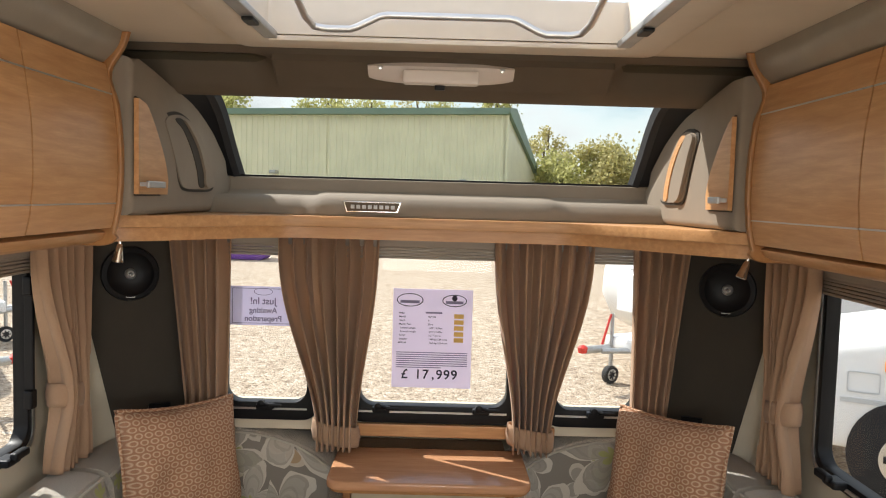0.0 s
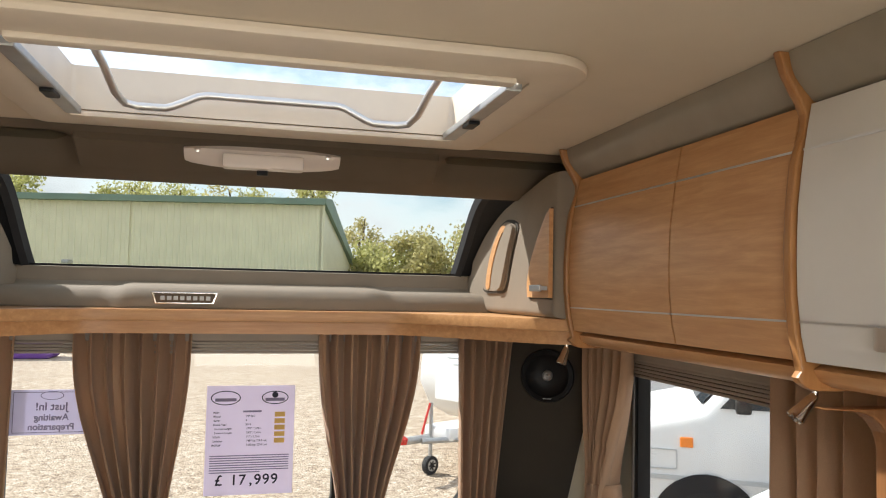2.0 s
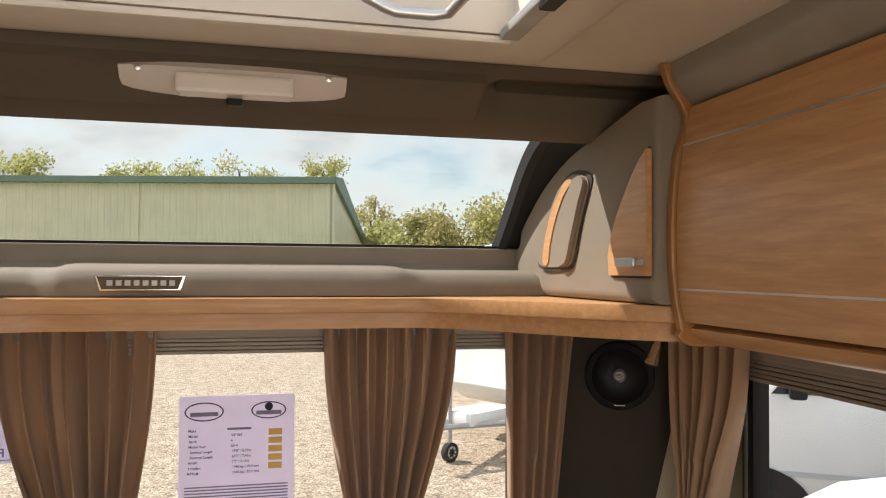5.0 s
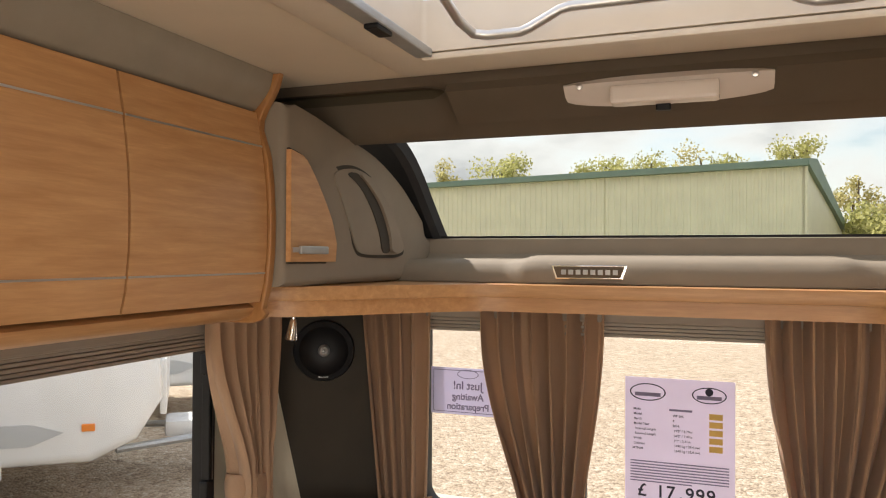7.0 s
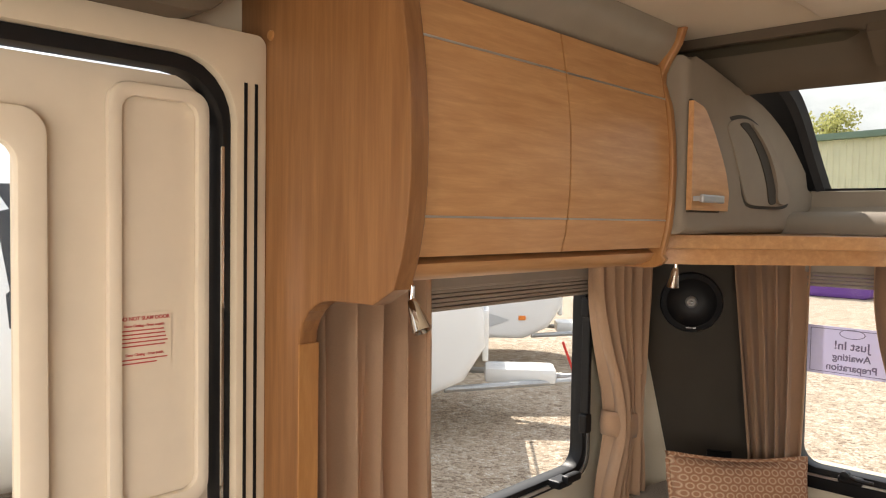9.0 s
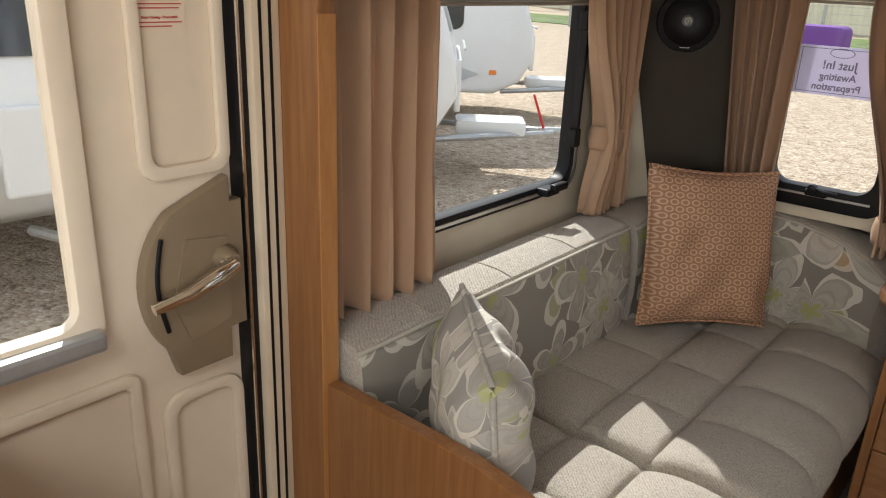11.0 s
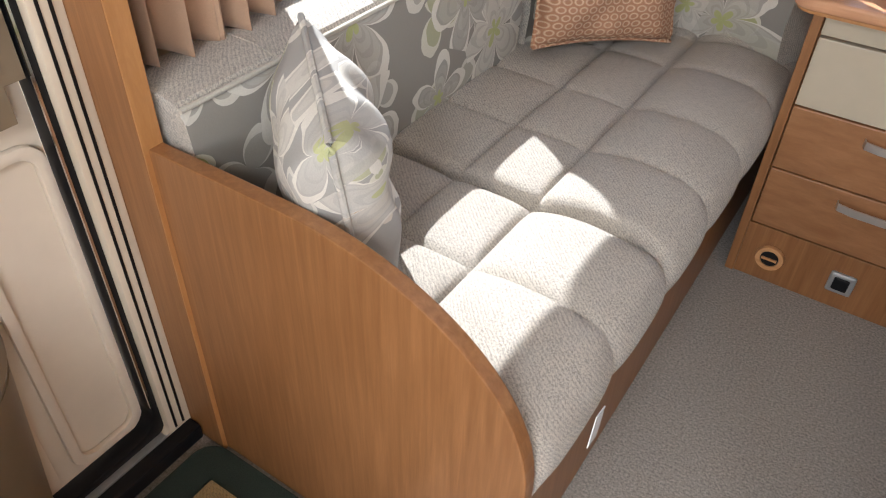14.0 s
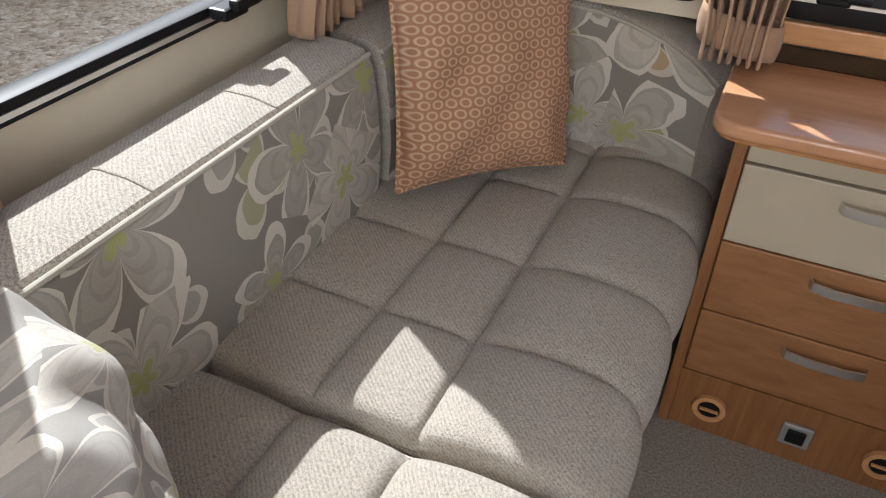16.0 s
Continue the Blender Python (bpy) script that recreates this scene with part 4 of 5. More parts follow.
# ---- spot lamps under the shelf and lockers ----
def spot(x, y, z, lean):
    e = empty("spot_lamp", "small chrome cone spot lamp on a stem", "lamp", "spot lamps", at=pose(x, y, z))
    part("stem", tube([(0, 0, 0), (0, 0, -0.024)], 0.0045, 10), m_chrome, e, "", True)
    h = lathe([(0.006, 0), (0.009, -0.01), (0.010, -0.02), (0.0145, -0.046), (0.012, -0.048), (0.004, -0.04)], (0, 0, 0), "z", 18)
    bmesh.ops.transform(h, matrix=pose(0, 0, -0.020, lean[0], lean[1], 0), verts=h.verts)
    part("head", h, m_chrome, e, "", True)

spot(-0.80, -0.40, 1.43, (0, 8))
spot(0.83, -0.40, 1.43, (0, 20))
spot(-0.735, -1.335, 1.425, (0, -28))
spot(0.83, -1.325, 1.428, (10, 40))


# ---- curtains ----
def curtain(label, top, bot, ztop, zbot, place, tie=None, folds=6, seed=0, depth=0.018, flare=0.3):
    """top, bot: the run along the wall; place(u, d) gives x, y from the run and the depth off the wall. tie: height and half-width of a tieback."""
    e = empty("curtain", label, "curtain", "curtains")
    rnd = random.Random(seed)
    ph = [rnd.uniform(-0.5, 0.5) for _ in range(folds + 2)]
    amp = [rnd.uniform(0.6, 1.2) for _ in range(folds + 2)]
    rows = []
    N, R = folds * 14, 40
    for i in range(R + 1):
        v = i / R
        z = ztop + (zbot - ztop) * v
        if tie:
            zt, c, hw = tie
            vt = (ztop - zt) / (ztop - zbot)
            k = smoothstep(0, vt, v) ** 1.3 if v < vt else 1 - flare * smoothstep(vt, 1, v)
            a = top[0] + (c - hw - top[0]) * k
            b = top[1] + (c + hw - top[1]) * k
        else:
            a, b = top[0] + (bot[0] - top[0]) * v, top[1] + (bot[1] - top[1]) * v
            k = 0.5
        row = []
        for j in range(N + 1):
            u = j / N
            f = u * folds
            q = int(min(f, folds - 1))
            w = math.sin(2 * math.pi * (f + 0.35 * ph[q] * math.sin(math.pi * (f - q)) + 0.05 * math.sin(3 * v + q)))
            d = depth * (1 + 0.35 * k) * (0.6 + 0.5 * amp[q]) * (w * 0.9 + 0.25 * math.sin(4 * math.pi * f + ph[q]))
            d += 0.012 * k * math.sin(math.pi * u)
            x, y = place(a + (b - a) * u + 0.006 * math.sin(2 * math.pi * f + 1.3) , 0.035 + d + 0.016)
            row.append((x, y, z + 0.004 * math.sin(7 * u + seed)))
        rows.append(row)
    c = part("cloth", loft(rows), m_curtain, e, "", True)
    so = c.modifiers.new("hem", "SOLIDIFY")
    so.thickness = 0.003
    if tie:
        zt, cc, hw = tie
        rows = []
        for i in range(6):
            z = zt - 0.032 + 0.064 * i / 5
            bulge = 0.004 * math.sin(math.pi * i / 5)
            rows.append([(*place(cc + (hw + 0.014 + bulge) * math.cos(2 * math.pi * k / 24), 0.048 + (0.040 + bulge) * math.sin(2 * math.pi * k / 24)), z - 0.012 * math.cos(2 * math.pi * k / 24)) for k in range(24)])
        t = part("tieback", loft(rows, close_u=True), m_curtain, e, "matching cloth tieback", True)
        so = t.modifiers.new("hem", "SOLIDIFY")
        so.thickness = 0.004
    return e

front = lambda u, d: (u, YF - 0.02 - d)
for s in (-1, 1):
    side = lambda u, d, s=s: (s * (XW - 0.02 - d), u)
    fl = lambda a, b: (a, b) if s < 0 else (-b, -a)
    curtain("beige curtain gathered by a cloth tieback beside side window", (-0.47, -0.16), None, 1.415, 0.79, side, (0.985, -0.30, 0.055), 6, 3 + s, 0.024, 0.45)
    curtain("straight beige lined curtain at the rear of side window", (-1.33, -1.03), (-1.32, -1.02), 1.42, 0.79, side, None, 5, 9 + s, 0.032)
    curtain("beige curtain at the outer edge of front window", fl(-0.80, -0.62), fl(-0.725, -0.63), 1.43, 0.72, front, None, 5, 20 + s, 0.026)
    c0 = -0.28 if s < 0 else 0.325
    curtain("long beige pleated curtain tied between front windows", fl(-0.47, -0.165) if s < 0 else (0.195, 0.50), None, 1.43, 0.77, front, (0.815, c0, 0.058), 7, 30 + s, 0.030, 0.0)


# ---- sofas ----
def seat_cushion(e, s, y0, y1, cross):
    """Quilted seat with two long seams and several cross seams; the front edge rolls over."""
    ZT, xb, xf = 0.485, 0.90, 0.300
    along = [xb, 0.682, 0.512, xf]
    cut = [y0] + cross + [y1]
    path = []
    for a, b in zip(along, along[1:]):
        path += [(a + (b - a) * i / 24, ZT, 0) for i in range(24)]
    path.append((xf, ZT, 0))
    for i in range(1, 15):
        a = radians(90 * i / 14)
        path.append((xf - 0.055 * math.sin(a), ZT - 0.075 * (1 - math.cos(a)), 1))
    for i in range(1, 9):
        path.append((xf - 0.055 + 0.012 * (i / 8) ** 2, ZT - 0.075 - 0.045 * i / 8, 1))
    ys = [a + (b - a) * i / 22 for a, b in zip(cut, cut[1:]) for i in range(22)] + [y1]
    rows = []
    for y in ys:
        ks = [k for k in range(len(cut) - 1) if cut[k] <= y + 1e-6]
        k = ks[-1]
        v = min(1, max(0, (y - cut[k]) / (cut[k + 1] - cut[k])))
        pv = 1 - abs(2 * v - 1) ** 3.2
        pv = max(pv, 0)
        ends = min(1, (y - y0) / 0.022, (y1 - y) / (0.06 if cut[-1] < -0.5 else 0.03))
        ends = math.sqrt(max(0, 1 - (1 - max(0, ends)) ** 2))
        row = []
        for x, z, roll in path:
            if roll:
                d = 0.016 * pv ** 0.6
                row.append((s * (x - d * 0.9), y, z + 0.35 * d - 0.02 * (1 - ends)))
                continue
            j = 0 if x > along[1] else (1 if x > along[2] else 2)
            u = (along[j] - x) / (along[j] - along[j + 1])
            pu = 1 - abs(2 * u - 1) ** 3.2 if j < 2 else 1 - max(0, 1 - 1.6 * u) ** 2.4
            h = (0.017 if j < 2 else 0.024) * (max(pu, 0) ** 0.6) * (0.35 + 0.65 * pv ** 0.6) + (0.010 * math.sin(math.pi * min(1, u)) if j == 2 else 0)
            su = min(u, 1 - u) * (along[j] - along[j + 1]) if j < 2 else u * (along[j] - along[j + 1])
            sv = min(y - cut[k], cut[k + 1] - y)
            h -= 0.0038 * max(math.exp(-(su / 0.006) ** 2), math.exp(-(sv / 0.006) ** 2))
            row.append((s * x, y, z - 0.004 + h - 0.045 * (1 - ends)))
        row = [(s * xb, y, 0.37)] + row + [(s * 0.29, y, 0.362)]
        rows.append(row)
    c = part("seat_cushion", loft(rows, caps=True), m_chenille, e, "quilted grey-beige chenille seat cushion", True)
    # stitched welt round the end
    for y in (y0 + 0.003, y1 - 0.003):
        part("welt", tube([(s * 0.89, y, 0.448), (s * 0.5, y, 0.45), (s * 0.33, y, 0.448), (s * 0.275, y, 0.425), (s * 0.247, y, 0.40), (s * 0.253, y, 0.37)], 0.004, 6), m_chenille, c, "", True)


def bolster(e, s, run, zt, name, normal_in=0.16):
    """Upholstered back along a run of plan points: floral face, plain pale top, piping."""
    pts = [Vector((s * x, y)) for x, y in run]
    face, top, rear = [], [], []
    pipe = []
    for i, p in enumerate(pts):
        d = (pts[min(i + 1, len(pts) - 1)] - pts[max(i - 1, 0)]).normalized()
        if s > 0:
            n = Vector((d.y, -d.x))
        else:
            n = Vector((-d.y, d.x))
        z = zt[i]
        at = lambda off, h: (p.x + n.x * off, p.y + n.y * off, h)
        face.append([at(0.0, 0.46), at(-0.008, 0.50), at(-0.016, 0.58), at(-0.014, z - 0.10), at(-0.006, z - 0.03), at(0.004, z - 0.012)])
        top.append([at(0.004, z - 0.012), at(0.012, z), at(0.05, z + 0.008), at(0.10, z + 0.008), at(0.145, z), at(0.165, z - 0.02), at(0.168, 0.45)])
        pipe.append(at(0.001, z - 0.008))
    b = part("backrest", loft(face), m_floral, e, "floral print backrest face", True)
    c = part("backrest_top", loft(top, caps=False), m_chenille_top, e, "pale woven backrest top", True)
    for i in (0, -1):
        ring_pts = face[i] + top[i][1:]
        bm = bmesh.new()
        bm.faces.new([bm.verts.new(q) for q in ring_pts])
        part("backrest_end", bm, m_chenille_top, e, "ribbed end panel")
    part("piping", tube(pipe, 0.0045, 8), m_piping, b, "pale cord piping", True)
    for i in range(3, len(pts) - 1, 4):
        part("top_seam", tube([Vector(q) + Vector((0, 0, 0.0005)) for q in top[i][:5]], 0.0022, 5), m_chenille, c, "", True)


def sofa(s, word):
    e = empty("sofa", "grey chenille bench sofa with floral backrests on wooden plinth", "sofa", "lounge sofas")
    x0, x1 = sorted((s * 0.277, s * 1.055))
    part("plinth", box(x0, x1, -1.36, 0.19, 0.002, 0.364), m_wood_z, e, "wooden sofa plinth")
    seat_cushion(e, s, -1.358, -0.885, [-1.112])
    seat_cushion(e, s, -0.880, 0.12, [-0.668, -0.455, -0.205, -0.02])
    run = [(0.86, -1.355 + i * 0.066) for i in range(16)]
    bolster(e, s, run, [0.782] * 16, "side")
    run = [(0.855, -0.33), (0.845, -0.26), (0.82, -0.18), (0.78, -0.10), (0.73, -0.045), (0.68, -0.01), (0.62, 0.01), (0.55, 0.02), (0.48, 0.02), (0.41, 0.01), (0.35, -0.01), (0.295, -0.04)]
    zs = [0.775, 0.785, 0.795, 0.80, 0.80, 0.80, 0.798, 0.79, 0.775, 0.755, 0.73, 0.70]
    bolster(e, s, run, zs, "front")
    part("care_tag", prism([(-1.20, 0.31), (-1.165, 0.305), (-1.155, 0.37), (-1.19, 0.378)], "x", s * 0.229 - 0.001, s * 0.229 + 0.001), m_gel, e, "small white fabric care tag") if s < 0 else None
    return e

sofa(-1, "")
sofa(1, "")


def end_board(s):
    e = empty("sofa_end_panel", "curved wooden end panel closing the sofa", "panel", "sofa end panels")
    o = [(s * 0.98, 0.0), (s * 0.98, 0.718), (s * 0.64, 0.718)]
    for i in range(1, 21):
        a = radians(90 * i / 20)
        o.append((s * (0.64 - 0.395 * math.sin(a)), 0.40 + 0.318 * math.cos(a) ** 0.9))
    o += [(s * 0.245, 0.30), (s * 0.255, 0.10), (s * 0.285, 0.0)]
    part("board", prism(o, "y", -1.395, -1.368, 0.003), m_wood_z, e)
    if s < 0:
        part("air_outlet", lathe([(0.022, 0.003), (0.036, 0.003), (0.038, 0.0), (0.036, -0.008), (0.025, -0.008), (0.022, -0.003)], (-0.46, -1.397, 0.075), "y", 28), m_wood_x, e, "round tan warm-air outlet", True)
        part("outlet_core", lathe([(0.001, -0.002), (0.021, -0.002), (0.021, 0.002), (0.001, 0.002)], (-0.46, -1.4015, 0.075), "y", 20), m_black, e)
        part("screw", lathe([(0.001, -0.002), (0.003, -0.001), (0.001, 0.002)], (-0.31, -1.396, 0.245), "y", 8), m_black, e)

end_board(-1)
end_board(1)


# ---- cushions ----
def pillow(label, mat, w, h, t, m, piped=True, crumple=0.012, seed=1):
    e = empty("cushion", label, "cushion", at=m)
    rnd = random.Random(seed)
    off = Vector((rnd.uniform(-9, 9), rnd.uniform(-9, 9), 0))
    N = 36
    def shape(u, v, side):
        edge = (1 - abs(u) ** 3.2) * (1 - abs(v) ** 3.2)
        px = u * w / 2 * (1 - 0.07 * (1 - v * v) * abs(u) ** 2)
        pz = v * h / 2 * (1 - 0.07 * (1 - u * u) * abs(v) ** 2)
        th = t / 2 * max(0, edge) ** 0.45
        wr = crumple * noise.noise(Vector((u * 2.2, v * 2.2, side * 3)) + off) * max(0, edge) ** 0.3
        rip = 0.5 * crumple * math.sin(9 * u + 5 * v) * (abs(u) ** 4 + abs(v) ** 4) * max(0, edge) ** 0.5
        return (px, side * (th + wr + rip), pz)
    bm = bmesh.new()
    for side in (-1, 1):
        loft([[shape(-1 + 2 * i / N, -1 + 2 * j / N, side) for i in range(N + 1)] for j in range(N + 1)], bm=bm)
    bmesh.ops.remove_doubles(bm, verts=bm.verts, dist=0.0004)
    part("cover", bm, mat, e, "", True)
    rim = []
    for k in range(4):
        for i in range(24):
            q = -1 + 2 * i / 24
            u, v = ((q, -1), (1, q), (-q, 1), (-1, -q))[k]
            x, _, z = shape(u, v, 1)
            rim.append((x * 1.004, 0, z * 1.004))
    rim.append(rim[0])
    if piped:
        part("piping", tube(rim, 0.0055, 8), mat, e, "", True)

for s in (-1, 1):
    m = pose(s * 0.693, -0.232, 0.732, 0, 0, (52 if s < 0 else -52)) @ pose(0, 0, 0, -14, 0, 0) @ pose(0, 0, 0, 0, -4 * s, 0)
    pillow("terracotta woven cushion with small ring pattern in sofa corner", m_lattice, 0.375, 0.42, 0.15, m, True, 0.024, 4 + s)
pillow("pale floral scatter cushion leaning on the sofa back", m_floral_b, 0.30, 0.37, 0.155, pose(-0.682, -1.236, 0.668, 0, 0, 137) @ pose(0, 0, 0, -7, 0, 0) @ pose(0, 0, 0, 0, -6, 0), True, 0.02, 8)


# ---- chest of drawers with table top ----
def chest():
    e = empty("drawer_chest", "wooden chest of drawers with cream top drawer", "chest")
    X0, X1, YC = -0.232, 0.262, -0.215
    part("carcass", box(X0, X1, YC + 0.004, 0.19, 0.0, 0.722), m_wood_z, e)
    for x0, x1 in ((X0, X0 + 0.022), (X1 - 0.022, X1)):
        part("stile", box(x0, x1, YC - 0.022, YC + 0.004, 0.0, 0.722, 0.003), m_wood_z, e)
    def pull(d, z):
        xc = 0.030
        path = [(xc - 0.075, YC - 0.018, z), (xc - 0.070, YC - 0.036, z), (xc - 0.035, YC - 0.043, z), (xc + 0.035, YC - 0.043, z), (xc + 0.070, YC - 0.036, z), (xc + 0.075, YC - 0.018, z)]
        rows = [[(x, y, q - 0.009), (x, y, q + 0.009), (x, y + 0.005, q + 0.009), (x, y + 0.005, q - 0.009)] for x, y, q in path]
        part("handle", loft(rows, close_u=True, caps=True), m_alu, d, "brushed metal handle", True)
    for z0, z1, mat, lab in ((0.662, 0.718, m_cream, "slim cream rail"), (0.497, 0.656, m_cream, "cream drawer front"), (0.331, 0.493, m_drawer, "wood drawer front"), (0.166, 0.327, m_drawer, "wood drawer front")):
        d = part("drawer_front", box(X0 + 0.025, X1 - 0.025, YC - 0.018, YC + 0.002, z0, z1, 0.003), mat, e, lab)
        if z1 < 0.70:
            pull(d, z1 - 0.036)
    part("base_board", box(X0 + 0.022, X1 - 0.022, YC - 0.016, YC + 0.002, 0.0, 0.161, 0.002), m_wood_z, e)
    for x in (-0.135, 0.20):
        o = part("air_outlet", lathe([(0.022, 0.004), (0.034, 0.004), (0.036, 0.0), (0.034, -0.010), (0.024, -0.010), (0.022, -0.004)], (x, YC - 0.018, 0.078), "y", 28), m_wood_x, e, "round tan warm-air outlet", True)
        part("outlet_core", lathe([(0.001, -0.002), (0.022, -0.002), (0.022, 0.002), (0.001, 0.002)], (x, YC - 0.0235, 0.078), "y", 20), m_black, o)
        part("vane", box(x - 0.019, x + 0.019, YC - 0.031, YC - 0.025, 0.0755, 0.0805), m_wood_x, o)
    k = part("switch_plate", box(0.008, 0.068, YC - 0.024, YC - 0.016, 0.050, 0.110, 0.006), m_steel, e, "grey switch plate")
    part("rocker", box(0.020, 0.056, YC - 0.029, YC - 0.023, 0.062, 0.098, 0.004), m_black, k, "black rocker switch")
    t = empty("table_top", "reddish-brown laminate chest top with rounded corners", "table top")
    part("board", prism(rounded(-0.275, 0.305, -0.305, 0.0, (0.045, 0.045, 0.004, 0.004)), "z", 0.7295, 0.756, 0.008, seg=3), m_table, t, "", True)
    part("under_board", prism(rounded(-0.268, 0.298, -0.298, 0.0, (0.045, 0.045, 0.004, 0.004)), "z", 0.7225, 0.729), m_wood_edge, t)

chest()


# ---- entrance door ----
def door():
    e = empty("door_1", "cream moulded caravan entrance door with window and bin", "door", kind="structure")
    X = -1.055
    # frame
    o = rounded(DOOR_Y0 - 0.05, DOOR_Y1 + 0.052, -0.01, DOOR_Z1 + 0.045, (0.005, 0.005, 0.018, 0.018))
    i = rounded(DOOR_Y0, DOOR_Y1, 0.045, DOOR_Z1, (0.02, 0.02, 0.09, 0.09))
    part("door_frame", ring(o, i, "x", -1.058, -0.985, bev=0.006), m_door_frame, e, "ivory door frame", True)
    for dy in (0.012, 0.030):
        part("groove", box(-0.9855, -0.9835, DOOR_Y1 + dy, DOOR_Y1 + dy + 0.005, 0.05, DOOR_Z1 - 0.03), m_black, e, "dark groove in the frame")
    i2 = rounded(DOOR_Y0 + 0.022, DOOR_Y1 - 0.014, 0.065, DOOR_Z1 - 0.022, (0.05, 0.05, 0.08, 0.08))
    part("seal", ring(i, i2, "x", -1.045, -1.0, bev=0.004), m_black, e, "black rubber seal", True)
    # leaf: outer skin with window hole, inner ring-shaped moulding
    y0, y1, z0, z1 = DOOR_Y0 + 0.024, DOOR_Y1 - 0.018, 0.07, DOOR_Z1 - 0.026
    wy0, wy1, wz0, wz1 = y0 + 0.02, -1.735, 0.895, 1.62
    leaf = bmesh.new()
    for a, b, c, d in ((y0, y1, z0, wz0), (y0, y1, wz1, z1), (y0, wy0, wz0, wz1), (wy1, y1, wz0, wz1)):
        box(X - 0.01, X + 0.02, a, b, c, d, bm=leaf)
    lf = part("leaf", leaf, m_door, e)
    # raised moulded fields
    def field(a, b, c, d, r, h=0.014):
        part("moulded_panel", ring(rounded(a, b, c, d, r), rounded(a + 0.02, b - 0.02, c + 0.02, d - 0.02, r * 0.7), "x", X + 0.02, X + 0.02 + h, bev=0.006), m_door, lf, "", True)
    field(-1.628, y1 - 0.004, 1.09, 1.70, 0.03)
    field(-1.628, y1 - 0.004, 0.085, 0.735, 0.04)
    field(y0, -1.66, 0.085, 0.80, 0.02)
    part("window_frame", ring(rounded(wy0 - 0.02, wy1 + 0.028, wz0 - 0.03, wz1 + 0.03, 0.035), rounded(wy0 + 0.012, wy1 - 0.008, wz0 + 0.012, wz1 - 0.012, 0.03), "x", X + 0.018, X + 0.042, bev=0.005), m_door, e, "moulded window surround", True)
    part("blind_rail", box(X + 0.03, X + 0.06, wy0 - 0.01, wy1 + 0.02, wz0 - 0.028, wz0 + 0.004, 0.008), m_steel, e, "grey blind rail")
    g = part("pane", box(X, X + 0.005, wy0, wy1, wz0, wz1), m_glass, e)
    g.visible_shadow = False
    # lock plate and lever
    c = (-1.485, 0.93)
    o = [(-1.495, 1.085), (-1.495, 1.045), (-1.474, 1.045), (-1.474, 0.83), (-1.505, 0.83), (-1.505, 0.775), (-1.60, 0.775)]
    for k in range(13):
        a = radians(222 - 92 * k / 12)
        o.append((-1.506 + 0.145 * math.cos(a), 0.925 + 0.155 * math.sin(a)))
    pl = part("lock_plate", prism(o, "x", X + 0.024, X + 0.05, 0.006), m_door_dark, e, "brown half-round lock plate", True)
    part("recess", prism([(-1.505, 0.99), (-1.505, 0.85), (-1.58, 0.83), (-1.606, 0.90), (-1.58, 1.0)], "x", X + 0.050, X + 0.053), m_door_dark, pl)
    part("slot", tube([(X + 0.052, -1.618 - 0.012 * math.sin(math.pi * q / 6), 0.86 + 0.15 * q / 6) for q in range(7)], 0.004, 6), m_black, pl)
    part("lever", tube([(X + 0.05, -1.52, 0.955), (X + 0.085, -1.522, 0.952), (X + 0.092, -1.555, 0.945), (X + 0.088, -1.60, 0.928), (X + 0.082, -1.655, 0.918)], 0.01, 12, radii=[0.014, 0.013, 0.013, 0.011, 0.009]), m_chrome, pl, "polished chrome lever handle", True)
    part("lever_boss", lathe([(0.02, 0.0), (0.02, 0.012), (0.012, 0.03), (0.002, 0.03)], (X + 0.05, -1.515, 0.957), "x", 20), m_door_dark, pl, "", True)
    # added bright strip imitating the daylight slit beside the seal
    part("gap_light_strip", box(-1.002, -0.998, DOOR_Y1 - 0.0165, DOOR_Y1 - 0.0125, z0 + 0.06, z1 - 0.10), m_chrome, e, "chrome strip standing in for daylight in the door gap")
    # bin
    rows = []
    for z, r in ((0.06, 0.10), (0.10, 0.115), (0.44, 0.150), (0.455, 0.152)):
        rows.append([(X + 0.022 + r * 0.95 * math.sin(math.pi * k / 18), -1.80 + r * -math.cos(math.pi * k / 18), z) for k in range(19)])
    b = part("bin", loft(rows, caps=True), m_door_dark, e, "brown half-round door bin", True)
    rows = []
    for z, r in ((0.456, 0.154), (0.47, 0.158), (0.478, 0.152), (0.485, 0.05)):
        rows.append([(X + 0.022 + r * 0.98 * math.sin(math.pi * k / 18), -1.80 + r * -math.cos(math.pi * k / 18), z + 0.04 * (1 - math.sin(math.pi * k / 18))) for k in range(19)])
    part("bin_lid", loft(rows, caps=True), m_door_dark, b, "brown bin lid", True)
    # notice
    n = part("notice", box(X + 0.0205, X + 0.0212, -1.612, -1.532, 1.300, 1.378), m_door, e, "red printed door notice")
    turn = Matrix(((0, 0, 1, 0), (1, 0, 0, 0), (0, 1, 0, 0), (0, 0, 0, 1)))
    for text, size, z in (("DO NOT SLAM DOOR", 0.0074, 1.368), ("Door Closing - From outside", 0.0050, 1.3585), ("Door Closing - From inside", 0.0050, 1.3175)):
        writing("lettering", text, size, m_ink_red, n, Matrix.Translation((X + 0.0216, -1.572, z)) @ turn, "", 0.0002)
    rnd = random.Random(5)
    for z in (1.3525, 1.3470, 1.3415, 1.3360, 1.3305, 1.3115, 1.3060):
        w = rnd.uniform(0.05, 0.068)
        part("text_bar", box(X + 0.0212, X + 0.0218, -1.605, -1.605 + w, z, z + 0.0018), m_ink_red, n)
